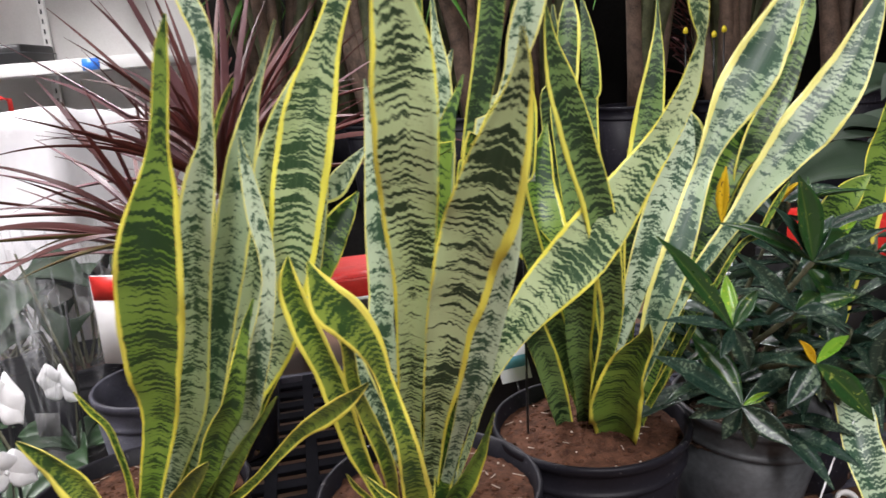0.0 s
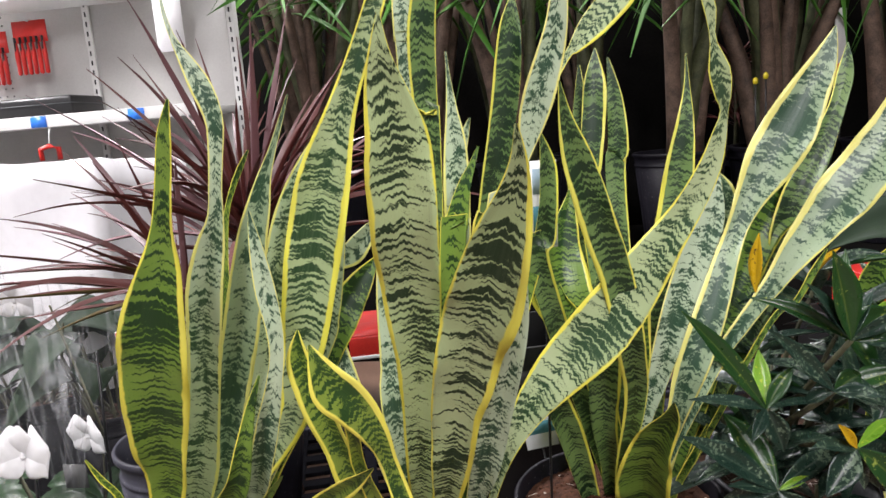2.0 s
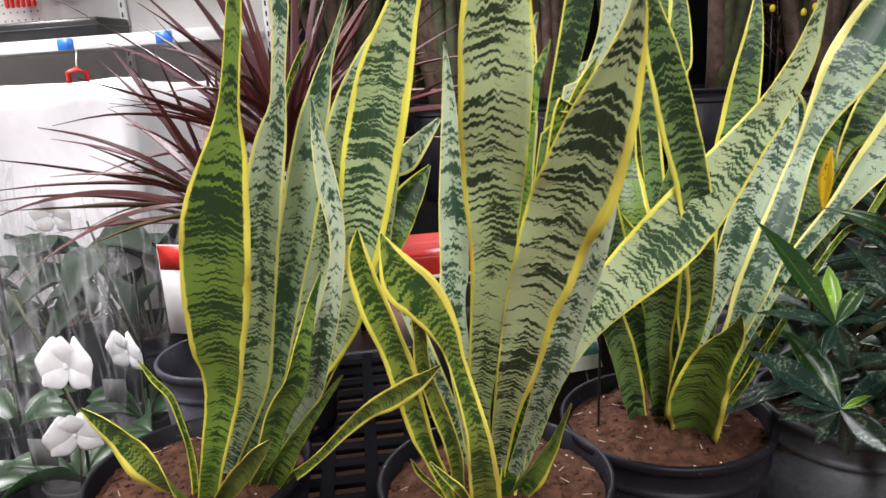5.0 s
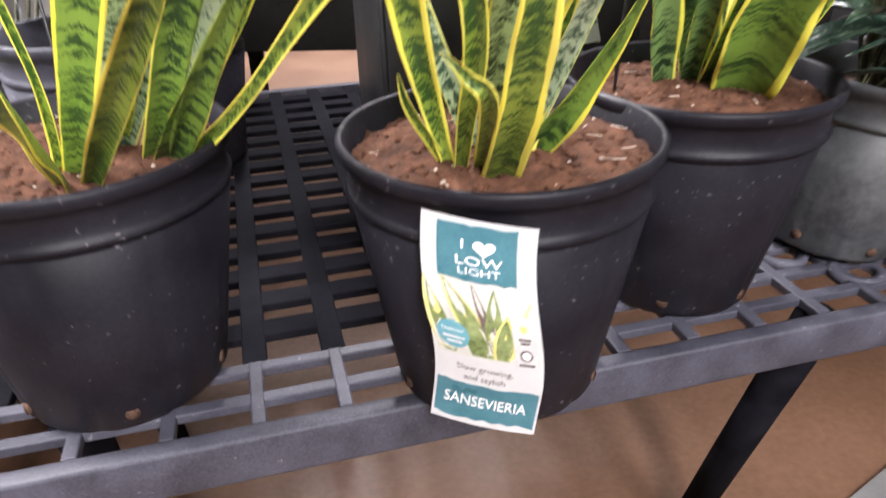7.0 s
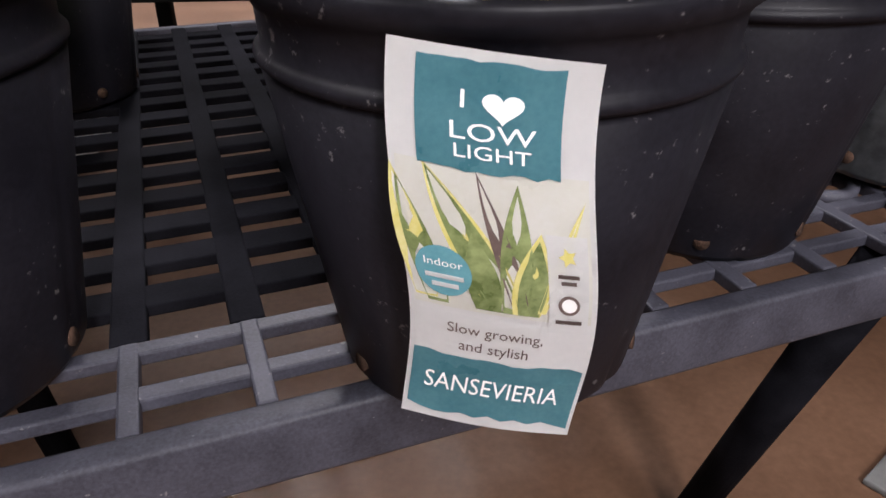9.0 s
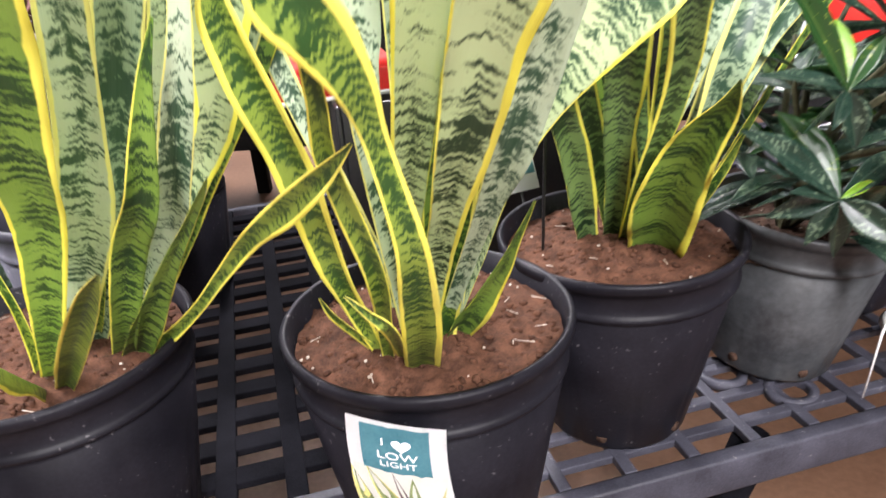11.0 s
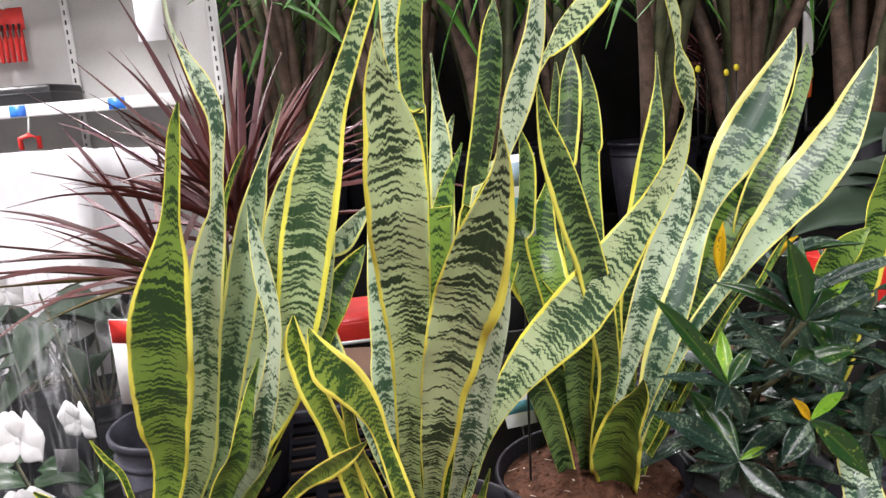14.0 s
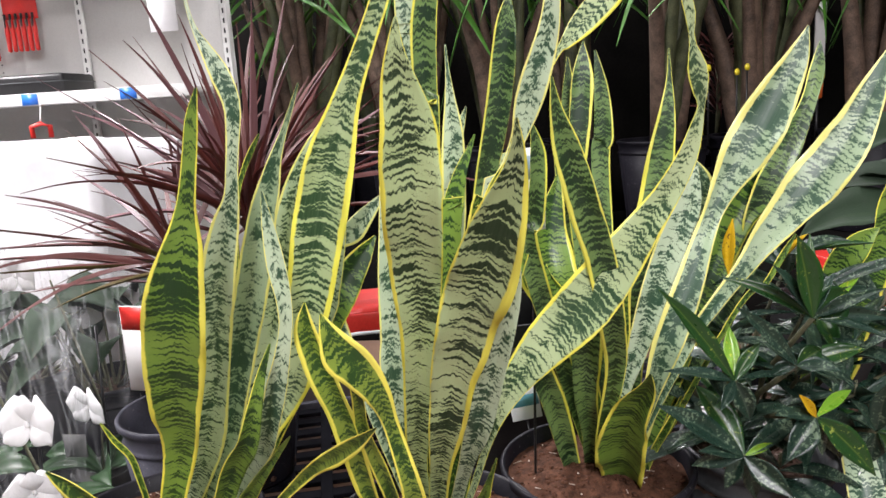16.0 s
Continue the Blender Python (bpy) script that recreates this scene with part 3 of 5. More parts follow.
def center_leaves(plant):
    leaf(plant, "band", [(-0.018, 0.870, 0.790, 0.017), (-0.017, 0.859, 0.806, 0.019), (-0.009, 0.798, 0.891, 0.021), (-0.000, 0.735, 0.976, 0.023), (0.015, 0.677, 1.058, 0.028), (0.026, 0.634, 1.123, 0.030), (0.035, 0.602, 1.177, 0.035), (0.040, 0.574, 1.225, 0.043), (0.044, 0.549, 1.263, 0.046), (0.048, 0.529, 1.292, 0.046), (0.051, 0.515, 1.323, 0.045), (0.053, 0.504, 1.347, 0.041), (0.052, 0.495, 1.366, 0.033), (0.051, 0.487, 1.385, 0.023), (0.052, 0.478, 1.402, 0.012), (0.055, 0.470, 1.420, 0.002)], 8, 0, 0.15)
    leaf(plant, "band", [(-0.005, 0.844, 0.789, 0.014), (-0.002, 0.833, 0.806, 0.016), (0.016, 0.765, 0.909, 0.022), (0.032, 0.702, 0.991, 0.025), (0.048, 0.650, 1.058, 0.036), (0.061, 0.611, 1.120, 0.040), (0.074, 0.582, 1.162, 0.047), (0.085, 0.556, 1.200, 0.050), (0.098, 0.533, 1.233, 0.053), (0.108, 0.513, 1.263, 0.046), (0.117, 0.496, 1.290, 0.036), (0.125, 0.480, 1.314, 0.021), (0.129, 0.465, 1.334, 0.010), (0.129, 0.450, 1.353, 0.002)], 5, 0, 0.2)
    leaf(plant, "pale", [(0.007, 0.844, 0.790, 0.011), (0.011, 0.833, 0.806, 0.012), (0.038, 0.765, 0.909, 0.014), (0.059, 0.702, 0.990, 0.017), (0.078, 0.654, 1.056, 0.027), (0.093, 0.621, 1.115, 0.026), (0.107, 0.598, 1.160, 0.020), (0.119, 0.579, 1.203, 0.013), (0.126, 0.560, 1.238, 0.002)], 4, 0, 0.2)
    leaf(plant, "wide", [(0.015, 0.849, 0.788, 0.007), (0.022, 0.845, 0.806, 0.008), (0.055, 0.820, 0.898, 0.009), (0.075, 0.800, 0.962, 0.011), (0.093, 0.786, 1.012, 0.022), (0.118, 0.780, 1.056, 0.037), (0.151, 0.778, 1.096, 0.054), (0.190, 0.776, 1.136, 0.062), (0.224, 0.772, 1.181, 0.054), (0.253, 0.765, 1.224, 0.038), (0.277, 0.758, 1.261, 0.027), (0.294, 0.750, 1.297, 0.021), (0.301, 0.744, 1.324, 0.014), (0.305, 0.739, 1.347, 0.007), (0.303, 0.735, 1.362, 0.014), (0.299, 0.731, 1.384, 0.018), (0.293, 0.726, 1.410, 0.005), (0.290, 0.721, 1.433, 0.010), (0.283, 0.715, 1.455, 0.009), (0.278, 0.710, 1.479, 0.007)], -9, 0, 0.15)
    leaf(plant, "dark", [(0.009, 0.863, 0.781, 0.022), (0.012, 0.860, 0.800, 0.024), (0.069, 0.790, 1.193, 0.019), (0.081, 0.788, 1.244, 0.021), (0.090, 0.787, 1.288, 0.023), (0.100, 0.785, 1.330, 0.026), (0.108, 0.784, 1.371, 0.027), (0.114, 0.782, 1.411, 0.026), (0.118, 0.781, 1.445, 0.020), (0.122, 0.780, 1.474, 0.002)], 2, 0, 0.2)
    leaf(plant, "pale", [(0.017, 0.855, 0.781, 0.018), (0.020, 0.850, 0.800, 0.020), (0.091, 0.730, 1.247, 0.017), (0.105, 0.725, 1.281, 0.014), (0.117, 0.721, 1.304, 0.013), (0.128, 0.717, 1.330, 0.016), (0.136, 0.713, 1.355, 0.025), (0.144, 0.708, 1.379, 0.028), (0.154, 0.704, 1.409, 0.024), (0.160, 0.699, 1.433, 0.019), (0.164, 0.694, 1.462, 0.014), (0.168, 0.690, 1.485, 0.011)], 0, 0, 0.2)
    leaf(plant, "wide", [(0.022, 0.873, 0.780, 0.016), (0.025, 0.870, 0.800, 0.018), (0.097, 0.800, 1.248, 0.013), (0.121, 0.798, 1.309, 0.011), (0.142, 0.796, 1.362, 0.010), (0.170, 0.795, 1.409, 0.007), (0.180, 0.794, 1.419, 0.014), (0.195, 0.793, 1.434, 0.026), (0.213, 0.792, 1.452, 0.030), (0.230, 0.791, 1.470, 0.030), (0.246, 0.790, 1.491, 0.022)], -12, 0, 0.2)
    leaf(plant, "pale", [(-0.002, 0.852, 0.780, 0.022), (0.000, 0.850, 0.800, 0.024), (0.048, 0.800, 1.205, 0.024), (0.051, 0.800, 1.257, 0.027), (0.053, 0.800, 1.301, 0.027), (0.054, 0.800, 1.338, 0.022), (0.053, 0.800, 1.369, 0.012), (0.052, 0.800, 1.399, 0.005), (0.051, 0.800, 1.427, 0.002)], 5, 0, 0.2)
    leaf(plant, "pale", [(-0.002, 0.871, 0.780, 0.018), (0.000, 0.870, 0.800, 0.020), (0.044, 0.840, 1.285, 0.017), (0.052, 0.840, 1.320, 0.016), (0.060, 0.840, 1.342, 0.010), (0.067, 0.840, 1.360, 0.002)], 15, 0, 0.2)
    leaf(plant, "green", [(0.003, 0.844, 0.780, 0.022), (0.005, 0.840, 0.800, 0.024), (0.047, 0.765, 1.219, 0.026), (0.054, 0.767, 1.258, 0.023), (0.063, 0.768, 1.291, 0.014), (0.073, 0.769, 1.314, 0.007), (0.080, 0.770, 1.331, 0.002)], 5, 0, 0.3)
    leaf(plant, "edge", [(0.009, 0.827, 0.781, 0.020), (0.012, 0.820, 0.800, 0.022), (0.085, 0.660, 1.236, 0.022), (0.096, 0.653, 1.265, 0.018), (0.106, 0.646, 1.291, 0.012), (0.116, 0.640, 1.311, 0.002)], 13, 0, 0.3)
    leaf(plant, "dark", [(-0.005, 0.853, 0.780, 0.022), (-0.004, 0.850, 0.800, 0.024), (0.030, 0.780, 1.322, 0.023), (0.030, 0.775, 1.370, 0.025), (0.031, 0.771, 1.416, 0.027), (0.034, 0.767, 1.450, 0.027), (0.040, 0.764, 1.482, 0.023), (0.047, 0.760, 1.513, 0.014)], 7, 0, 0.2)
    leaf(plant, "pale", [(-0.008, 0.870, 0.780, 0.022), (-0.008, 0.870, 0.800, 0.024), (-0.001, 0.860, 1.398, 0.020), (0.000, 0.860, 1.449, 0.024), (0.002, 0.860, 1.493, 0.026), (0.003, 0.860, 1.530, 0.023)], 8, 0, 0.2)
    leaf(plant, "pale", [(-0.011, 0.841, 0.781, 0.023), (-0.012, 0.835, 0.800, 0.026), (-0.025, 0.760, 1.048, 0.026), (-0.021, 0.756, 1.116, 0.029), (-0.018, 0.751, 1.181, 0.028), (-0.016, 0.747, 1.238, 0.020), (-0.015, 0.744, 1.286, 0.012), (-0.015, 0.740, 1.334, 0.002)], 10, 0, 0.2)
    leaf(plant, "edge", [(-0.007, 0.793, 0.791, 0.027), (-0.005, 0.780, 0.806, 0.030), (0.005, 0.708, 0.892, 0.032), (0.009, 0.663, 0.956, 0.027), (0.009, 0.639, 1.002, 0.021), (-0.002, 0.622, 1.070, 0.016), (-0.008, 0.607, 1.105, 0.024), (-0.020, 0.596, 1.133, 0.035), (-0.034, 0.588, 1.154, 0.037), (-0.042, 0.583, 1.175, 0.019), (-0.047, 0.580, 1.193, 0.002)], 11, 0, 0.12)
    leaf(plant, "edge", [(-0.036, 0.805, 0.789, 0.009), (-0.035, 0.794, 0.806, 0.010), (-0.030, 0.756, 0.868, 0.014), (-0.024, 0.709, 0.942, 0.017), (-0.037, 0.662, 1.042, 0.016), (-0.032, 0.629, 1.093, 0.013), (-0.032, 0.612, 1.128, 0.008), (-0.033, 0.600, 1.154, 0.002)], -7, 0, 0.35)
    leaf(plant, "edge", [(-0.038, 0.806, 0.787, 0.008), (-0.042, 0.800, 0.806, 0.009), (-0.055, 0.781, 0.866, 0.017), (-0.066, 0.759, 0.924, 0.024), (-0.078, 0.739, 1.011, 0.030), (-0.088, 0.726, 1.059, 0.032), (-0.099, 0.719, 1.101, 0.031), (-0.106, 0.714, 1.138, 0.024), (-0.104, 0.710, 1.168, 0.002)], -1, 0, 0.3)
    leaf(plant, "edge", [(-0.036, 0.818, 0.790, 0.007), (-0.043, 0.808, 0.806, 0.008), (-0.061, 0.782, 0.847, 0.009), (-0.074, 0.760, 0.880, 0.007), (-0.078, 0.740, 0.908, 0.002)], -8, 0, 0.3)
    leaf(plant, "green", [(0.017, 0.837, 0.790, 0.017), (0.023, 0.827, 0.806, 0.018), (0.036, 0.803, 0.842, 0.026), (0.053, 0.777, 0.881, 0.026), (0.069, 0.749, 0.920, 0.016), (0.081, 0.718, 0.961, 0.007), (0.092, 0.685, 1.003, 0.002)], 20, 0, 0.4)
    leaf(plant, "green", [(0.014, 0.857, 0.788, 0.009), (0.018, 0.851, 0.806, 0.009), (0.048, 0.810, 0.924, 0.012), (0.080, 0.775, 1.066, 0.018), (0.105, 0.752, 1.151, 0.018), (0.123, 0.740, 1.208, 0.018)], 24, 0, 0.3)
    leaf(plant, "pale", [(-0.005, 0.86, 0.766, 0.019), (-0.144, 0.92, 1.142, 0.023), (-0.097, 0.93, 1.207, 0.03), (-0.057, 0.94, 1.252, 0.005)], 0, 0, 0.2)
    leaf(plant, "edge", [(-0.021, 0.82, 0.785, 0.009), (-0.015, 0.7, 0.896, 0.014), (-0.03, 0.69, 0.92, 0.01), (-0.047, 0.69, 0.936, 0.002)], -20, 0, 0.4)


def right_leaves(plant):
    leaf(plant, "dark", [(0.229, 1.030, 0.791, 0.014), (0.228, 1.017, 0.806, 0.016), (0.222, 0.933, 0.902, 0.017), (0.233, 0.857, 1.029, 0.025), (0.224, 0.806, 1.104, 0.030), (0.215, 0.779, 1.164, 0.032), (0.204, 0.762, 1.209, 0.033), (0.192, 0.748, 1.248, 0.034), (0.182, 0.736, 1.285, 0.032), (0.172, 0.723, 1.320, 0.027), (0.164, 0.712, 1.353, 0.013), (0.160, 0.700, 1.384, 0.002)], -4, 0, 0.2)
    leaf(plant, "dark", [(0.217, 1.036, 0.788, 0.017), (0.215, 1.026, 0.806, 0.019), (0.210, 0.979, 0.898, 0.026), (0.203, 0.944, 0.962, 0.032), (0.204, 0.924, 1.034, 0.040), (0.206, 0.915, 1.092, 0.039), (0.211, 0.907, 1.146, 0.034), (0.216, 0.900, 1.198, 0.013)], -4, 0, 0.25)
    leaf(plant, "green", [(0.258, 1.007, 0.790, 0.043), (0.257, 0.995, 0.806, 0.047), (0.254, 0.961, 0.850, 0.062), (0.252, 0.920, 0.907, 0.066), (0.257, 0.875, 0.967, 0.050), (0.267, 0.834, 1.015, 0.028), (0.266, 0.800, 1.047, 0.003)], -21, 0, 0.4)
    leaf(plant, "grey", [(0.262, 1.028, 0.788, 0.014), (0.265, 1.019, 0.806, 0.016), (0.280, 0.978, 0.895, 0.017), (0.295, 0.952, 0.969, 0.025), (0.310, 0.949, 1.022, 0.038), (0.331, 0.960, 1.073, 0.041), (0.351, 0.975, 1.123, 0.036), (0.367, 0.988, 1.166, 0.029), (0.382, 0.997, 1.201, 0.027), (0.400, 1.004, 1.237, 0.040), (0.422, 1.009, 1.274, 0.061), (0.445, 1.014, 1.311, 0.065), (0.469, 1.020, 1.354, 0.051), (0.492, 1.025, 1.396, 0.031), (0.507, 1.030, 1.437, 0.002)], -11, 0, 0.2)
    leaf(plant, "pale", [(0.239, 1.021, 0.787, 0.013), (0.240, 1.016, 0.806, 0.014), (0.245, 0.993, 0.890, 0.019), (0.259, 0.973, 0.967, 0.024), (0.279, 0.959, 1.036, 0.031), (0.296, 0.954, 1.100, 0.036), (0.319, 0.955, 1.167, 0.038), (0.341, 0.958, 1.218, 0.031), (0.351, 0.960, 1.267, 0.004)], -7, 0, 0.2)
    leaf(plant, "grey", [(0.264, 1.029, 0.781, 0.023), (0.270, 1.030, 0.800, 0.025), (0.354, 1.050, 1.062, 0.033), (0.371, 1.053, 1.128, 0.036), (0.380, 1.056, 1.185, 0.037), (0.380, 1.058, 1.234, 0.031), (0.372, 1.060, 1.265, 0.003)], -11, 0, 0.2)
    leaf(plant, "grey", [(0.268, 1.023, 0.787, 0.010), (0.273, 1.019, 0.806, 0.011), (0.289, 1.003, 0.876, 0.013), (0.354, 0.991, 1.022, 0.017), (0.383, 0.986, 1.071, 0.020), (0.417, 0.988, 1.117, 0.024), (0.447, 0.992, 1.157, 0.038), (0.480, 0.996, 1.197, 0.053), (0.514, 1.001, 1.236, 0.067), (0.547, 1.008, 1.275, 0.063), (0.572, 1.015, 1.317, 0.046), (0.595, 1.023, 1.367, 0.026), (0.610, 1.030, 1.405, 0.002)], -25, 0, 0.2)
    leaf(plant, "dark", [(0.191, 1.028, 0.788, 0.021), (0.187, 1.020, 0.806, 0.024), (0.174, 0.991, 0.870, 0.030), (0.160, 0.961, 0.938, 0.034), (0.142, 0.930, 1.005, 0.030), (0.134, 0.900, 1.054, 0.005)], 9, 0, 0.3)
    leaf(plant, "dark", [(0.262, 1.047, 0.780, 0.023), (0.265, 1.050, 0.800, 0.026), (0.310, 1.110, 1.136, 0.038), (0.324, 1.114, 1.205, 0.045), (0.334, 1.119, 1.264, 0.041), (0.344, 1.123, 1.330, 0.025), (0.348, 1.127, 1.380, 0.009), (0.348, 1.130, 1.426, 0.002)], -9, 0, 0.2)
    leaf(plant, "dark", [(0.250, 1.049, 0.780, 0.023), (0.248, 1.050, 0.800, 0.026), (0.204, 1.080, 1.225, 0.028), (0.208, 1.088, 1.282, 0.032), (0.215, 1.096, 1.339, 0.033), (0.220, 1.103, 1.396, 0.030), (0.222, 1.110, 1.443, 0.002)], -3, 0, 0.2)
    leaf(plant, "dark", [(0.261, 1.057, 0.780, 0.023), (0.260, 1.060, 0.800, 0.026), (0.246, 1.120, 1.235, 0.028), (0.251, 1.123, 1.303, 0.029), (0.249, 1.127, 1.370, 0.022), (0.241, 1.130, 1.430, 0.003)], -5, 0, 0.2)
    leaf(plant, "dark", [(0.242, 1.057, 0.780, 0.023), (0.240, 1.060, 0.800, 0.026), (0.191, 1.130, 1.237, 0.026), (0.198, 1.133, 1.306, 0.026), (0.201, 1.137, 1.365, 0.021), (0.201, 1.140, 1.424, 0.003)], -3, 0, 0.2)
    leaf(plant, "dark", [(0.275, 1.047, 0.783, 0.022), (0.285, 1.050, 0.800, 0.024), (0.457, 1.100, 1.105, 0.034), (0.473, 1.107, 1.164, 0.042), (0.493, 1.114, 1.221, 0.042), (0.522, 1.122, 1.277, 0.033), (0.547, 1.129, 1.337, 0.022), (0.559, 1.135, 1.381, 0.021), (0.564, 1.140, 1.422, 0.002)], -15, 0, 0.3)
    leaf(plant, "dark", [(0.230, 1.046, 0.782, 0.020), (0.225, 1.040, 0.800, 0.022), (0.134, 0.920, 1.161, 0.029), (0.141, 0.915, 1.213, 0.026), (0.147, 0.909, 1.257, 0.022), (0.148, 0.905, 1.300, 0.019), (0.141, 0.900, 1.338, 0.002)], 0, 0, 0.2)
    leaf(plant, "edge", [(0.286, 1.013, 0.788, 0.008), (0.291, 1.006, 0.806, 0.008), (0.303, 0.988, 0.857, 0.010), (0.322, 0.969, 0.909, 0.011), (0.332, 0.950, 0.955, 0.003)], -33, 0, 0.3)
    leaf(plant, "edge", [(0.231, 1.032, 0.789, 0.007), (0.231, 1.022, 0.806, 0.008), (0.233, 0.969, 0.893, 0.010), (0.235, 0.917, 0.987, 0.012), (0.245, 0.880, 1.064, 0.017), (0.242, 0.863, 1.127, 0.018), (0.251, 0.860, 1.176, 0.013), (0.272, 0.860, 1.209, 0.005)], 24, 0, 0.3)
    leaf(plant, "green", [(0.291, 1.041, 0.782, 0.009), (0.300, 1.040, 0.800, 0.010), (0.419, 1.020, 1.052, 0.008), (0.457, 1.020, 1.091, 0.009), (0.479, 1.020, 1.130, 0.011), (0.497, 1.020, 1.161, 0.003)], 15, 0, 0.3)
    leaf(plant, "green", [(0.235, 1.06, 0.785, 0.027), (0.177, 1.04, 1.06, 0.058), (0.162, 1.06, 1.159, 0.055), (0.18, 1.08, 1.256, 0.004)], 20, 0, 0.3)
    leaf(plant, "green", [(0.244, 1.06, 0.785, 0.027), (0.188, 1.05, 1.021, 0.051), (0.143, 1.06, 1.108, 0.051), (0.134, 1.07, 1.175, 0.004)], -20, 0, 0.3)
    leaf(plant, "green", [(0.276, 1.042, 0.785, 0.026), (0.422, 1.1, 1.136, 0.048), (0.484, 1.13, 1.222, 0.06), (0.526, 1.15, 1.311, 0.004)], 0, 0, 0.3)


plant_left = snake_plant(-0.381, 0.832, "snake plant with yellow-edged banded leaves in black nursery pot", 1)
bpy.context.view_layer.update()
left_leaves(plant_left)
plant_center = snake_plant(0.0, 0.838, "tall snake plant in black nursery pot with paper tag", 2)
bpy.context.view_layer.update()
center_leaves(plant_center)
plant_right = snake_plant(0.22, 1.0, "snake plant with spreading pale leaves in black nursery pot", 3, 0.09)
bpy.context.view_layer.update()
right_leaves(plant_right)


# ---- paper tag on the middle pot ----
TEAL = surface("teal_print", (0.08, 0.26, 0.32), (0.13, 0.34, 0.4), 0.3, 40, 400, 0.03)
INK = surface("dark_ink", (0.1, 0.07, 0.065), (0.16, 0.12, 0.11), 0.4, 40, 400, 0.0)
PALE_PRINT = surface("pale_print", (0.83, 0.83, 0.76), (0.88, 0.88, 0.84), 0.3, 30, 300, 0.0)
PRINT_GREEN = surface("printed_leaf_green", (0.09, 0.13, 0.04), (0.27, 0.33, 0.14), 0.3, 60, 300, 0.0)
PRINT_YELLOW = surface("printed_leaf_yellow", (0.55, 0.5, 0.12), (0.66, 0.62, 0.3), 0.3, 60, 300, 0.0)
TAG_CORNERS = [Vector(c) for c in ((-0.061, 0.697, 0.823), (0.021, 0.680, 0.814), (0.026, 0.693, 0.613), (-0.061, 0.712, 0.621))]


def on_tag(u, v, lift=0.0):
    """A place on the tag: u to the right, v down, 0..1; it bows forward a little."""
    tl, tr, br, bl = TAG_CORNERS
    v = v / (v + 1.7 * (1 - v))
    p = tl.lerp(tr, u).lerp(bl.lerp(br, u), v)
    p = p + Vector((-0.004 * math.sin(v * 6.2 + 0.6), -0.004 * math.sin(math.pi * u) - 0.004 * math.sin(math.pi * v) + 0.003 * math.cos(v * 7), 0))
    return p + Vector((0.15, -0.98, 0.1)) * lift


def tag_patch(name, u0, v0, u1, v1, material, parent, lift, label="", ragged=0.0, n=12):
    bm = bmesh.new()
    rng = random.Random(int(u0 * 1000 + v0 * 77))
    top = [ragged * rng.uniform(-1, 1) for _ in range(n + 1)]
    low = [ragged * rng.uniform(-1, 1) for _ in range(n + 1)]
    rows = [[bm.verts.new(on_tag(u0 + (u1 - u0) * i / n, v0 + top[i] + (v1 + low[i] - v0 - top[i]) * j / n, lift)) for i in range(n + 1)] for j in range(n + 1)]
    for j in range(n):
        for i in range(n):
            bm.faces.new((rows[j][i], rows[j + 1][i], rows[j + 1][i + 1], rows[j][i + 1]))
    bmesh.ops.solidify(bm, geom=bm.faces[:], thickness=0.00005)
    for e in bm.edges:
        e.smooth = e.calc_face_angle(0.0) < 0.5
    return part(name, bm, material, parent, label)


def tag_shape(name, outline, material, parent, lift, label=""):
    bm = bmesh.new()
    c = bm.verts.new(on_tag(sum(p[0] for p in outline) / len(outline), sum(p[1] for p in outline) / len(outline), lift))
    vs = [bm.verts.new(on_tag(u, v, lift)) for u, v in outline]
    for i in range(len(vs)):
        bm.faces.new((c, vs[i], vs[(i + 1) % len(vs)]))
    bmesh.ops.recalc_face_normals(bm, faces=bm.faces[:])
    return part(name, bm, material, parent, label)


def tag_text(words, u, v, height, material, parent, lift, wide=1.0, aspect=0.41):
    """Words centred at (u, v); height is the capital's height as a share of the tag's height."""
    cu = bpy.data.curves.new("words", "FONT")
    cu.body, cu.align_x, cu.align_y, cu.size = words, "CENTER", "CENTER", 1.0
    cu.resolution_u = 3
    tmp = new("words", cu)
    bpy.context.view_layer.update()
    mesh = bpy.data.meshes.new_from_object(tmp.evaluated_get(bpy.context.evaluated_depsgraph_get()))
    bpy.data.objects.remove(tmp)
    k = height / 0.72
    for vert in mesh.vertices:
        vert.co = on_tag(u + vert.co.x * k / aspect * wide, v - vert.co.y * k, lift)
    mesh.materials.append(material)
    ob = new("lettering", mesh)
    ob.parent = parent
    return ob


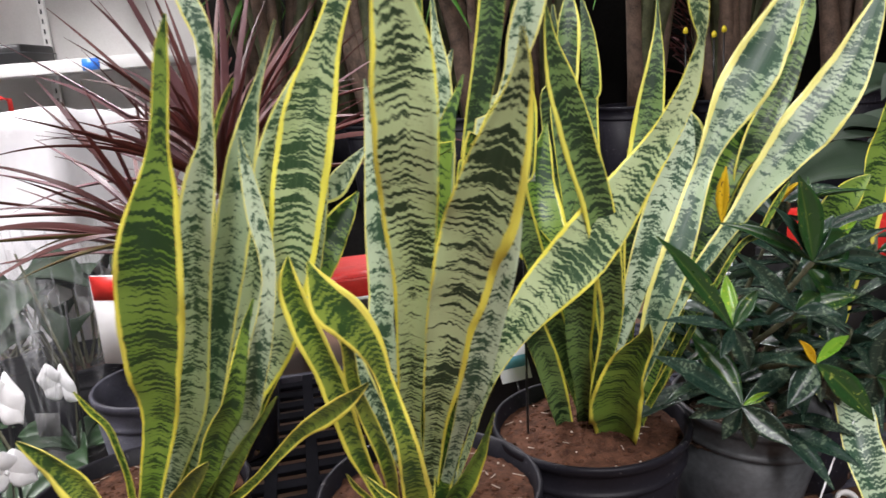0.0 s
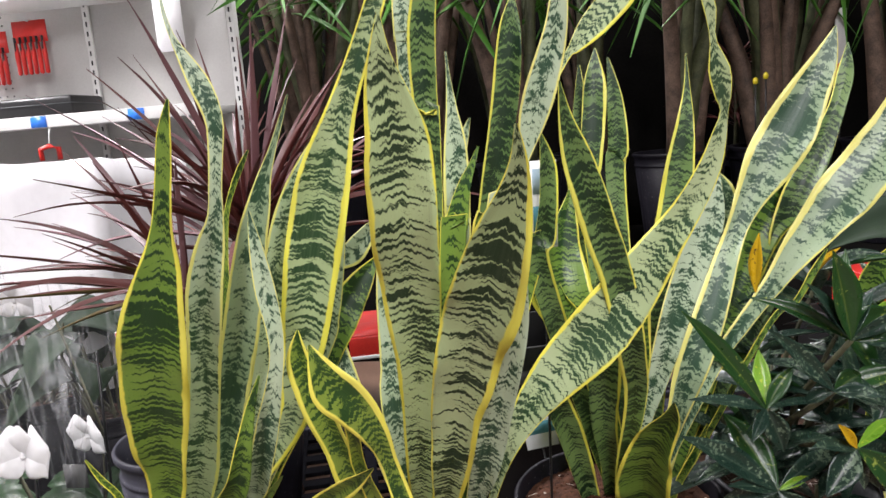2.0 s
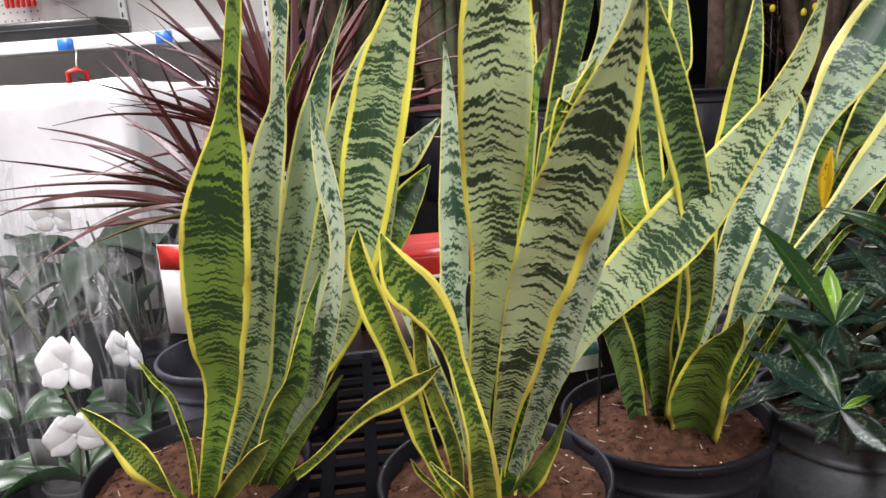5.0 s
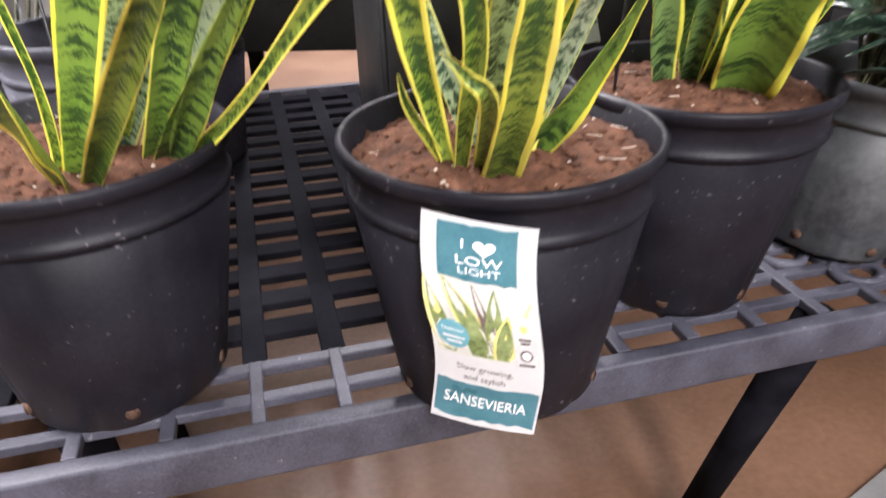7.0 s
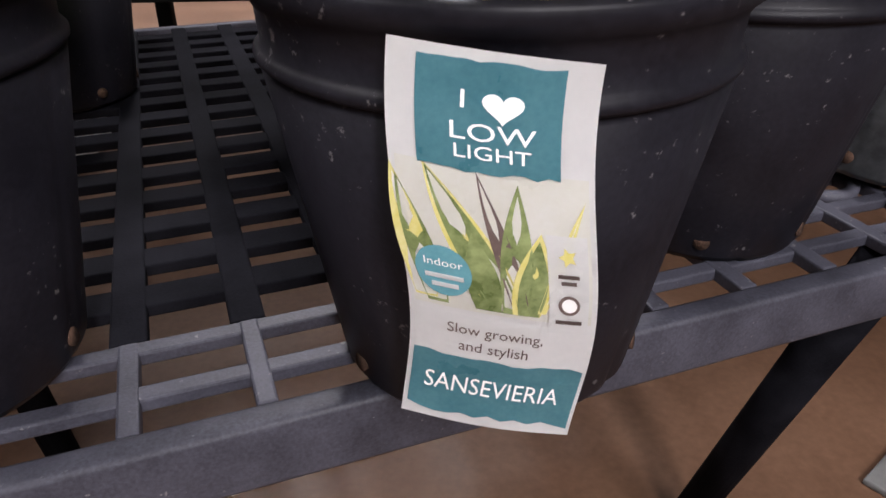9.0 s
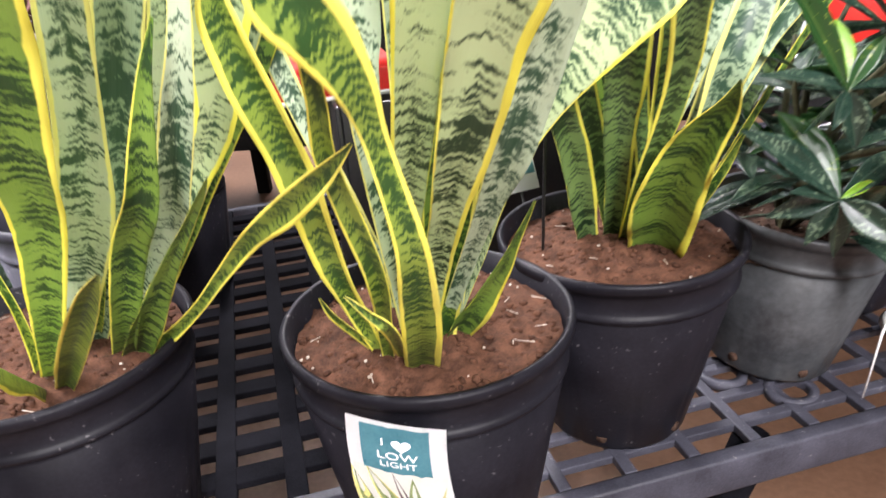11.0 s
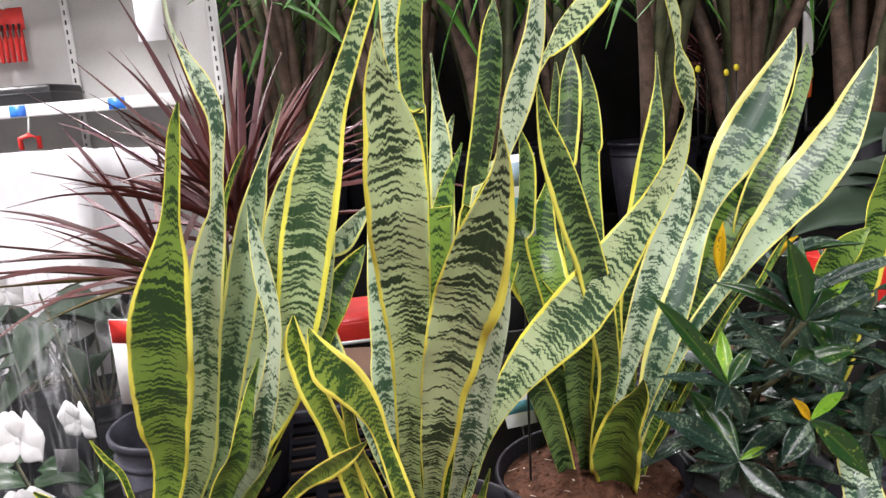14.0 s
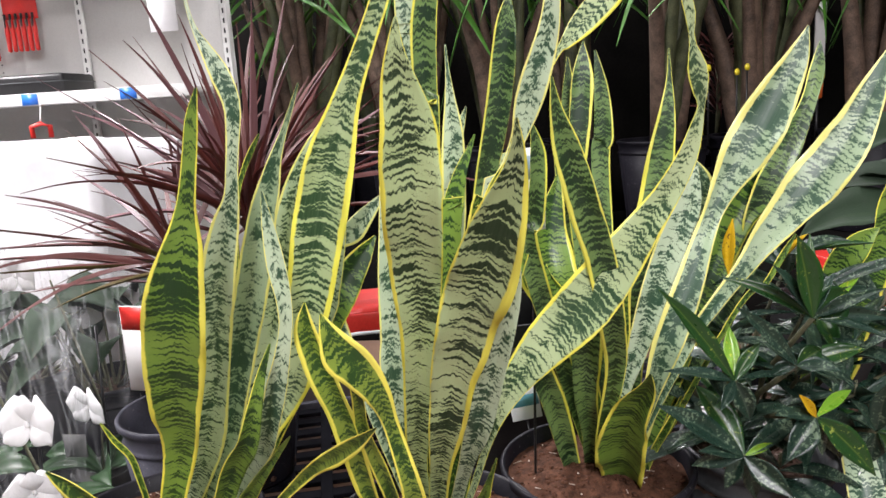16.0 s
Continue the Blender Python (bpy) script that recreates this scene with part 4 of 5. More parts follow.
tag = tag_patch("plant_tag", 0, 0, 1, 1, PAPER, None, 0.0, n=24)
tagged(tag, "white and teal printed paper plant tag on black pot", "plant tag")
L1 = 0.00015
photo = tag_patch("photo_print", 0.03, 0.34, 0.97, 0.72, PALE_PRINT, tag, L1, "printed photo of yellow-edged leaves")
for k, (u, v, lean, h, w, m) in enumerate([(0.1, 0.70, -0.1, 0.34, 0.16, PRINT_YELLOW), (0.16, 0.71, -0.14, 0.32, 0.15, PRINT_GREEN), (0.52, 0.71, -0.36, 0.37, 0.25, PRINT_YELLOW), (0.52, 0.71, -0.35, 0.36, 0.2, PRINT_GREEN), (0.6, 0.71, -0.18, 0.36, 0.11, INK),
                                           (0.56, 0.71, 0.06, 0.34, 0.17, PRINT_GREEN), (0.62, 0.71, 0.1, 0.22, 0.2, PRINT_YELLOW), (0.63, 0.71, 0.08, 0.2, 0.15, PRINT_GREEN), (0.42, 0.71, -0.05, 0.2, 0.18, PRINT_GREEN), (0.7, 0.7, 0.25, 0.3, 0.06, PRINT_YELLOW)]):
    lft = [(u + lean * s - w * 0.5 * math.sin(math.pi * (0.25 + 0.75 * s)), v - h * s) for s in (i / 10 for i in range(11))]
    rgt = [(u + lean * s + w * 0.5 * math.sin(math.pi * (0.25 + 0.75 * s)), v - h * s) for s in (i / 10 for i in range(11))]
    tag_shape("printed_leaf", lft + rgt[::-1][1:], m, photo, L1 + 0.00003 * (k + 2))
block = tag_patch("teal_block", 0.14, 0.035, 0.83, 0.35, TEAL, tag, 0.0006, "teal printed panel", ragged=0.006)
tag_text("I", 0.36, 0.155, 0.055, PAPER, block, 0.0008)
heart = []
for i in range(28):
    a = 2 * math.pi * i / 28
    heart.append((0.55 + 0.0062 * 16 * math.sin(a) ** 3, 0.165 - 0.0031 * (13 * math.cos(a) - 5 * math.cos(2 * a) - 2 * math.cos(3 * a) - math.cos(4 * a))))
tag_shape("heart", heart, PAPER, block, 0.0008, "white printed heart")
tag_text("LOW", 0.5, 0.245, 0.05, PAPER, block, 0.0008, 1.05)
tag_text("LIGHT", 0.5, 0.3, 0.038, PAPER, block, 0.0008, 1.05)
badge = tag_shape("round_badge", [(0.2 + 0.145 * math.cos(2 * math.pi * i / 28), 0.625 + 0.065 * math.sin(2 * math.pi * i / 28)) for i in range(28)], TEAL, tag, 0.0006, "round teal printed badge")
tag_text("Indoor", 0.2, 0.605, 0.02, PAPER, badge, 0.0008, 1.1)
for v, w in ((0.64, 0.1), (0.662, 0.07)):
    tag_patch("text_bar", 0.2 - w, v - 0.006, 0.2 + w, v + 0.006, PAPER, badge, 0.0008, n=4)
side = tag_patch("side_panel", 0.74, 0.49, 0.95, 0.745, PAPER, tag, 0.0006, "white printed side panel")
for u, v, w in ((0.845, 0.595, 0.055), (0.845, 0.612, 0.04), (0.845, 0.715, 0.07)):
    tag_patch("text_bar", u - w, v - 0.005, u + w, v + 0.005, INK, side, 0.0008, n=4)
tag_shape("flower_symbol", [(0.845 + 0.05 * math.cos(2 * math.pi * i / 10) * (1 if i % 2 else 0.5), 0.545 + 0.026 * math.sin(2 * math.pi * i / 10) * (1 if i % 2 else 0.5)) for i in range(10)], PRINT_YELLOW, side, 0.0008)
ring_out = [(0.845 + 0.058 * math.cos(2 * math.pi * i / 20), 0.67 + 0.026 * math.sin(2 * math.pi * i / 20)) for i in range(20)]
tag_shape("round_symbol", ring_out, INK, side, 0.0008)
tag_shape("round_symbol", [(0.845 + (u - 0.845) * 0.7, 0.67 + (v - 0.67) * 0.7) for u, v in ring_out], PAPER, side, 0.001)
band = tag_patch("white_band", 0.03, 0.735, 0.97, 0.845, PAPER, tag, 0.0005, "white printed band")
tag_text("Slow growing,", 0.46, 0.772, 0.026, INK, band, 0.0008, 1.05)
tag_text("and stylish", 0.46, 0.815, 0.026, INK, band, 0.0008, 1.05)
foot = tag_patch("teal_foot", 0.025, 0.845, 0.975, 0.98, TEAL, tag, 0.0006, "teal printed foot panel", ragged=0.006)
tag_text("SANSEVIERIA", 0.49, 0.915, 0.04, PAPER, foot, 0.0008, 1.0)

# ---- croton bush ----
def shiny_leaf(name, dark, light, spot, spots, rough=0.28):
    m, n, l, b = mat_new(name)
    tc, info = n.new("ShaderNodeTexCoord"), n.new("ShaderNodeObjectInfo")
    geo = n.new("ShaderNodeNewGeometry")
    uv = n.new("ShaderNodeUVMap")
    sep = n.new("ShaderNodeSeparateXYZ")
    l.new(uv.outputs[0], sep.inputs[0])
    away = math_node(n, l, "ABSOLUTE", math_node(n, l, "SUBTRACT", math_node(n, l, "MULTIPLY", sep.outputs[0], 2.0), 1.0))
    big = noise_node(n, l, tc.outputs["Object"], 30, 3)
    fleck = noise_node(n, l, tc.outputs["Object"], 260, 3)
    base = mix(n, l, math_node(n, l, "ADD", math_node(n, l, "MULTIPLY", big, 0.6), math_node(n, l, "MULTIPLY", info.outputs["Random"], 0.4)), dark, light)
    mask = ramp(n, l, math_node(n, l, "ADD", fleck, math_node(n, l, "MULTIPLY", math_node(n, l, "SUBTRACT", big, 0.5), 0.6)), [(spots, (0, 0, 0)), (spots + 0.04, (1, 1, 1))])
    col = mix(n, l, mask, base, spot)
    vein = ramp(n, l, away, [(0.03, (1, 1, 1)), (0.09, (0, 0, 0))])
    l.new(mix(n, l, math_node(n, l, "MULTIPLY", vein, 0.22), col, spot), b.inputs["Base Color"])
    l.new(math_node(n, l, "ADD", math_node(n, l, "MULTIPLY", big, 0.25), rough - 0.1), b.inputs["Roughness"])
    bn = n.new("ShaderNodeBump")
    bn.inputs["Strength"].default_value, bn.inputs["Distance"].default_value = 0.3, 0.002
    l.new(math_node(n, l, "ADD", fleck, math_node(n, l, "MULTIPLY", away, 1.5)), bn.inputs["Height"])
    l.new(bn.outputs[0], b.inputs["Normal"])
    return m


CROTON = shiny_leaf("croton_leaf_dark", (0.006, 0.019, 0.012), (0.02, 0.046, 0.032), (0.12, 0.17, 0.11), 0.585)
CROTON_GREEN = shiny_leaf("croton_leaf_green", (0.007, 0.033, 0.009), (0.021, 0.068, 0.014), (0.22, 0.27, 0.05), 0.66)
CROTON_LIME = shiny_leaf("croton_leaf_lime", (0.09, 0.24, 0.02), (0.2, 0.36, 0.03), (0.4, 0.45, 0.05), 0.62)
CROTON_GOLD = shiny_leaf("croton_leaf_gold", (0.5, 0.3, 0.01), (0.7, 0.45, 0.015), (0.12, 0.06, 0.01), 0.63)
TWIG = surface("twig_bark", (0.03, 0.03, 0.015), (0.1, 0.1, 0.05), 0.7, 60, 300, 0.4)


def plant_blade(parent, base, way, length, width, material, droop, seed, name="leaf", fold=0.3, rows=12, cols=4, thick=0.0012, peak=0.45, front=None):
    rng = random.Random(seed)
    base, way = Vector(base), Vector(way).normalized()
    pts = []
    for i in range(6):
        s = i / 5
        p = base + way * length * s + Vector((0, 0, -droop * length * s * s))
        w = width * max(0.08, math.sin(math.pi * min(1, s / peak * 0.5) if s < peak else math.pi * (0.5 + 0.5 * (s - peak) / (1 - peak))))
        pts.append((*p, w if s < 1 else 0.001))
    side = way.cross(Vector((0, 0, 1)))
    up = side.cross(way) if side.length > 0.05 else Vector((0, -1, 0))
    up = (Vector(front or up) + Vector((rng.uniform(-0.4, 0.4), rng.uniform(-0.6, 0.1), 0.1))).normalized()
    return part(name, blade(pts, rng.uniform(-20, 20), rng.uniform(-25, 25), fold, thick, rows, cols, 0.08, seed, tuple(up)), material, parent)


CROTON_AT = Vector((0.455, 1.105, TOP))
CROTON_KINDS = {"D": CROTON, "G": CROTON_GREEN, "L": CROTON_LIME, "Y": CROTON_GOLD}


def whorl(plant, centre, leaves):
    """A twig end with its leaves: each row is a tip, a width and a kind."""
    c = Vector(centre) - CROTON_AT
    root = Vector((0.0, 0.0, 0.19))
    part("branch", tube([root, root.lerp(c, 0.5) + Vector((0, 0.03, 0.03)), c], [0.006, 0.0045, 0.003], 6), TWIG, plant)
    for k, (x, y, z, width, kind) in enumerate(leaves):
        tip = Vector((x, y, z)) - CROTON_AT
        sag = 0.12 + 0.05 * (k % 3)
        way = tip - c
        ln = way.length
        plant_blade(plant, c, way + Vector((0, 0, sag * ln)), (way + Vector((0, 0, sag * ln))).length, width * 1.05, CROTON_KINDS[kind], sag, 3000 + k + int(1000 * centre[2]), cols=6, rows=16, front=(0.05, -0.75, 0.65))


def croton():
    plant = thing("potted_croton", 0.455, 1.105, TOP, "dark glossy croton bush in dusty black plastic pot", "potted plant")
    p = pot(plant, 0.118, 0.085, 0.225, POT_DUSTY)
    p.matrix_basis = pose(0.0, 0, 0.006, 4, 5, 20)
    sl = soil(plant, 0.105, 0.185, SOIL_DARK, 9)
    base = Vector((0.0, 0, 0.19))
    rng = random.Random(5)
    whorls = [(0.53, 1.02, 1.05, 9, 0.13), (0.391, 0.94, 1.0, 6, 0.075), (0.415, 0.95, 0.905, 8, 0.13), (0.498, 0.96, 0.965, 7, 0.11), (0.583, 1.0, 0.99, 8, 0.12), (0.52, 1.08, 1.1, 8, 0.12),
              (0.52, 0.945, 0.895, 8, 0.12), (0.6, 0.97, 0.91, 8, 0.12), (0.42, 1.02, 1.02, 6, 0.11), (0.65, 1.05, 1.05, 8, 0.13), (0.46, 1.08, 0.96, 7, 0.12), (0.58, 1.1, 1.0, 8, 0.12), (0.68, 1.03, 0.96, 7, 0.12), (0.44, 1.05, 0.88, 6, 0.11), (0.37, 1.0, 0.93, 5, 0.1), (0.47, 0.93, 0.85, 7, 0.11), (0.56, 0.92, 0.96, 7, 0.11)]
    for k, (x, y, z, count, size) in enumerate(whorls):
        c = Vector((x, y + 0.04, z - 0.01)) - CROTON_AT
        mid = (base + c) / 2 + Vector((rng.uniform(-0.02, 0.02), rng.uniform(-0.02, 0.02), 0.03))
        part("branch", tube([base, mid, c, c + Vector((0, 0, 0.02))], [0.006, 0.0045, 0.003, 0.002], 6), TWIG, plant)
        for i in range(count):
            a = 2.4 * i + rng.uniform(-0.4, 0.4)
            way = Vector((math.cos(a), math.sin(a), rng.uniform(-0.15, 0.9)))
            plant_blade(plant, c + Vector((0, 0, rng.uniform(-0.025, 0.02))), way, size * rng.uniform(0.8, 1.4), rng.uniform(0.02, 0.032), CROTON if rng.random() < 0.85 else CROTON_GREEN, rng.uniform(0.05, 0.38), k * 40 + i)
    whorl(plant, (0.448, 0.820, 1.103), [(0.417, 0.790, 1.206, 0.030, 'G'), (0.453, 0.870, 1.174, 0.016, 'L'), (0.349, 0.835, 1.152, 0.015, 'G'), (0.393, 0.790, 1.174, 0.017, 'D'), (0.516, 0.870, 1.136, 0.013, 'L'), (0.491, 0.835, 1.129, 0.039, 'G'), (0.509, 0.790, 1.144, 0.015, 'D'), (0.527, 0.870, 1.125, 0.019, 'D'), (0.539, 0.835, 1.096, 0.018, 'D'), (0.521, 0.790, 1.085, 0.017, 'D'), (0.460, 0.870, 1.192, 0.015, 'G'), (0.475, 0.835, 1.153, 0.018, 'D')])
    whorl(plant, (0.369, 0.835, 1.023), [(0.276, 0.805, 1.147, 0.021, 'G'), (0.375, 0.885, 1.075, 0.018, 'L'), (0.401, 0.850, 1.066, 0.017, 'G'), (0.282, 0.805, 1.048, 0.015, 'D'), (0.452, 0.885, 1.010, 0.008, 'D'), (0.392, 0.850, 0.963, 0.025, 'D'), (0.346, 0.805, 0.999, 0.015, 'D'), (0.360, 0.885, 0.969, 0.016, 'D')])
    whorl(plant, (0.386, 0.850, 0.918), [(0.276, 0.820, 1.001, 0.028, 'D'), (0.339, 0.900, 0.993, 0.034, 'G'), (0.327, 0.865, 0.897, 0.021, 'D'), (0.325, 0.820, 0.941, 0.016, 'D'), (0.468, 0.900, 0.945, 0.023, 'D'), (0.427, 0.865, 0.928, 0.010, 'L'), (0.435, 0.820, 0.879, 0.028, 'D'), (0.417, 0.900, 0.829, 0.025, 'D'), (0.368, 0.865, 0.863, 0.020, 'D')])
    whorl(plant, (0.460, 0.830, 0.978), [(0.429, 0.800, 1.020, 0.011, 'Y'), (0.519, 0.880, 0.991, 0.014, 'L'), (0.537, 0.845, 0.891, 0.030, 'G'), (0.419, 0.800, 0.938, 0.030, 'D'), (0.529, 0.880, 0.936, 0.023, 'D'), (0.475, 0.845, 0.920, 0.023, 'D'), (0.404, 0.800, 0.995, 0.018, 'D'), (0.512, 0.880, 0.898, 0.024, 'D')])
    whorl(plant, (0.444, 0.850, 1.035), [(0.365, 0.820, 1.119, 0.019, 'D'), (0.416, 0.900, 1.050, 0.020, 'D'), (0.477, 0.865, 1.050, 0.025, 'G'), (0.481, 0.820, 1.039, 0.020, 'D'), (0.535, 0.900, 0.988, 0.016, 'D'), (0.417, 0.865, 1.014, 0.018, 'D')])
    whorl(plant, (0.532, 0.840, 0.955), [(0.528, 0.810, 1.029, 0.025, 'D'), (0.519, 0.890, 0.952, 0.020, 'D'), (0.559, 0.855, 0.911, 0.024, 'G'), (0.489, 0.810, 1.008, 0.016, 'D'), (0.588, 0.890, 0.935, 0.024, 'D'), (0.534, 0.855, 0.903, 0.023, 'D')])
    for x, y, z, way, ln in ((0.40, 0.985, 1.115, (0.05, 0, 1), 0.085), (0.50, 1.06, 1.12, (0.2, -0.2, 0.4), 0.05)):
        plant_blade(plant, Vector((x, y, z)) - CROTON_AT, way, ln, 0.018, CROTON_GOLD, 0.1, int(x * 999))
    return plant


croton()

# ---- dracaena ----
DRAC = shiny_leaf("dracaena_leaf", (0.045, 0.011, 0.01), (0.15, 0.038, 0.032), (0.2, 0.06, 0.04), 0.72, 0.5)
DRAC_OLIVE = shiny_leaf("dracaena_leaf_olive", (0.07, 0.05, 0.015), (0.18, 0.14, 0.05), (0.2, 0.07, 0.05), 0.7, 0.4)
DRAC_MAUVE = shiny_leaf("dracaena_leaf_mauve", (0.11, 0.045, 0.05), (0.2, 0.1, 0.11), (0.22, 0.1, 0.1), 0.72, 0.42)


def dracaena():
    o = Vector((-0.5, 1.42, TOP))
    plant = thing("potted_dracaena", *o, "red-leaved dracaena with spiky arching leaves in black pot", "potted plant")
    pot(plant, 0.12, 0.09, 0.24, POT_BLACK)
    soil(plant, 0.11, 0.2, SOIL_DARK, 12)
    rng = random.Random(11)
    heads = [(Vector((-0.55, 1.32, 1.09)) - o, 50, (-0.75, -0.3, 0.15), 0.38), (Vector((-0.42, 1.37, 1.17)) - o, 84, (0.16, -0.12, 0.85), 0.46), (Vector((-0.5, 1.47, 1.15)) - o, 26, (-0.15, 0.1, 0.8), 0.36)]
    for k, (c, count, lean, size) in enumerate(heads):
        part("trunk", tube([Vector((0.02 * k, 0, 0.19)), c * 0.6 + Vector((0, 0, 0.08)), c], [0.011, 0.01, 0.009], 8), TWIG, plant)
        for i in range(count):
            a = 2.399 * i
            z = 1 - 1.5 * (i + 0.5) / count
            r = math.sqrt(max(0.0, 1 - z * z))
            way = Vector((r * math.cos(a), r * math.sin(a), z)) * 0.95 + Vector(lean)
            if way.normalized().z < 0.06:
                continue
            m = (DRAC, DRAC, DRAC, DRAC_OLIVE if way.normalized().z < 0.45 else DRAC, DRAC_MAUVE)[rng.randrange(5)]
            if m is DRAC_OLIVE and way.normalized().z < 0.1:
                m = DRAC_MAUVE
            plant_blade(plant, c + Vector((rng.uniform(-0.012, 0.012), rng.uniform(-0.012, 0.012), rng.uniform(-0.05, 0.03))), way, size * rng.uniform(0.7, 1.2), rng.uniform(0.01, 0.017), m, rng.uniform(0.05, 0.42) * (1.0 if way.normalized().z > 0.3 else 0.4), 900 + k * 100 + i, fold=0.5, rows=14, cols=2, thick=0.0008, peak=0.3)
    return plant


dracaena()

# ---- pots, boxes and cards on the bench ----
empty = thing("empty_pot", -0.49, 1.14, TOP, "empty black plastic nursery pot with some dark soil", "pot")
pot(empty, 0.115, 0.085, 0.285, BENCH_RAIL, holes=False)
soil(empty, 0.095, 0.16, SOIL_DARK, 21)


def crate(x, y, w, d, h, label, rz=16.0):
    c = thing("crate", x, y, TOP, label, "crate", rz=rz)
    part("base", box_bm(-w / 2, -d / 2, 0, w / 2, d / 2, 0.012, bevel=0.003), BLACKISH, c)
    for name, a in (("side", (-w / 2, -d / 2, 0.012, -w / 2 + 0.008, d / 2, h)), ("side", (w / 2 - 0.008, -d / 2, 0.012, w / 2, d / 2, h)), ("side", (-w / 2 + 0.008, -d / 2, 0.012, w / 2 - 0.008, -d / 2 + 0.008, h)), ("side", (-w / 2 + 0.008, d / 2 - 0.008, 0.012, w / 2 - 0.008, d / 2, h))):
        part(name, box_bm(*a, bevel=0.002), BLACKISH, c)
    for k in range(3):
        part("side_label", box_bm(-w / 2 + 0.03 + k * 0.09, -d / 2 - 0.002, h - 0.07, -w / 2 + 0.075 + k * 0.09, -d / 2 - 0.0005, h - 0.045), WALL, c, "small grey printed label")
    return c


def red_box(x, y, z, w, d, h, rz=16.0):
    b = thing("red_box", x, y, z, "flat red cardboard box resting on black crate", "box", rz=rz)
    part("carton", box_bm(-w / 2, -d / 2, 0, w / 2, d / 2, h, bevel=0.003), RED, b)
    part("white_strip", box_bm(-w / 2 + 0.001, -d / 2 - 0.0015, 0.001, w / 2 - 0.001, -d / 2 - 0.0003, 0.008), PAPER, b, "thin white printed strip")
    part("flap", box_bm(-w / 2 + 0.004, -d / 2 + 0.004, h, w / 2 - 0.004, 0.0, h + 0.002), RED, b)
    return b


crate(0.02, 1.48, 0.42, 0.25, 0.345, "black plastic crate with small grey labels on bench")
red_box(-0.17, 1.45, TOP + 0.345, 0.2, 0.2, 0.044)
crate(0.93, 1.6, 0.46, 0.25, 0.33, "black plastic crate beside the croton on bench")
red_box(0.93, 1.6, TOP + 0.33, 0.34, 0.2, 0.085)


BLUE_PALE = surface("pale_blue_print", (0.3, 0.42, 0.52), (0.42, 0.54, 0.63), 0.35, 40, 300, 0.02)


def card(name, label, x, y, z0, w, h, colours, rz=0.0, tilt=-6.0):
    """A printed card on a thin stake: bands of colour from the top down, as shares of the height."""
    c = thing(name, x, y, z0, label, "sign", rz=rz)
    c.matrix_world = pose(x, y, z0, tilt, 0, rz)
    part("board", box_bm(-w / 2, 0, 0, w / 2, 0.002, h), PAPER, c)
    part("stake", box_bm(-0.0015, 0.0022, TOP - z0 + 0.001, 0.0015, 0.0045, h * 0.5), BLACKISH, c)
    top = h
    for share, m in colours:
        low = top - share * h
        if m is not None:
            part("print", box_bm(-w / 2 + 0.002, -0.0012, low + 0.001, w / 2 - 0.002, -0.0003, top - 0.001), m, c)
        top = low
    return c


card("plant_card", "red and white plant price card standing in grey pot", -0.52, 1.1, 0.91, 0.09, 0.152, [(0.28, RED), (0.72, None)], -8, 0)
card("plant_card", "white and blue plant tag tucked behind black pot", 0.12, 1.15, 0.83, 0.055, 0.06, [(0.3, None), (0.35, TEAL), (0.35, None)], 25, -25)
card("plant_card", "narrow pale blue plant tag standing among leaves", 0.14, 0.965, 1.19, 0.034, 0.112, [(0.08, None), (0.3, BLUE_PALE), (0.12, None), (0.3, TEAL), (0.1, None), (0.08, BLUE_PALE)], 20, 4)
ring = thing("drain_ring", 0.648, 1.135, TOP, "pale plastic drain ring lying on bench grid", "ring")
rb = part("ring", lathe([(0.014, 0.0), (0.02, 0.004), (0.021, 0.016), (0.017, 0.02), (0.013, 0.016), (0.012, 0.003), (0.014, 0.0)], 24), PEG, ring)
rb.matrix_basis = pose(0, 0, 0.014, 50, 0, 0)
part("hub", lathe([(0.001, 0.0), (0.011, 0.0), (0.011, 0.006), (0.001, 0.006)], 20), SOIL_DARK, ring)

stalk = thing("dry_stalk", 0.51, 0.95, TOP, "thin pale dry stalk leaning from croton pot", "stalk")
part("stem", tube([(0.0, 0.0, 0.03), (0.02, 0.02, 0.11), (0.05, 0.04, 0.18), (0.085, 0.06, 0.23)], [0.0008, 0.0016, 0.0012, 0.0008], 6), PAPER, stalk)


def rear_plants():
    plant = thing("potted_snake_plant", 0.62, 1.27, TOP, "snake plant half hidden behind croton bush", "potted plant", "snake plants on the bench")
    pot(plant, 0.12, 0.09, 0.235, POT_BLACK)
    soil(plant, 0.11, 0.2, SOIL_DARK, 31)
    bpy.context.view_layer.update()
    leaf(plant, "green", [(0.6, 1.24, 0.78, 0.03), (0.595, 1.19, 0.95, 0.03), (0.6, 1.14, 1.07, 0.042), (0.622, 1.12, 1.12, 0.038), (0.646, 1.11, 1.148, 0.004)], -15, 0, 0.3)
    leaf(plant, "pale", [(0.6, 1.2, 0.78, 0.03), (0.6, 1.06, 0.83, 0.05), (0.595, 0.99, 0.78, 0.055), (0.615, 0.955, 0.7, 0.05), (0.63, 0.945, 0.63, 0.004)], 0, 0, 0.3)
    leaf(plant, "green", [(0.66, 1.28, 0.78, 0.03), (0.69, 1.25, 1.0, 0.05), (0.72, 1.22, 1.2, 0.05), (0.73, 1.2, 1.32, 0.004)], 10, 0, 0.3)


rear_plants()

BROAD = shiny_leaf("broad_leaf_dark", (0.004, 0.013, 0.005), (0.011, 0.032, 0.01), (0.022, 0.045, 0.014), 0.75, 0.8)


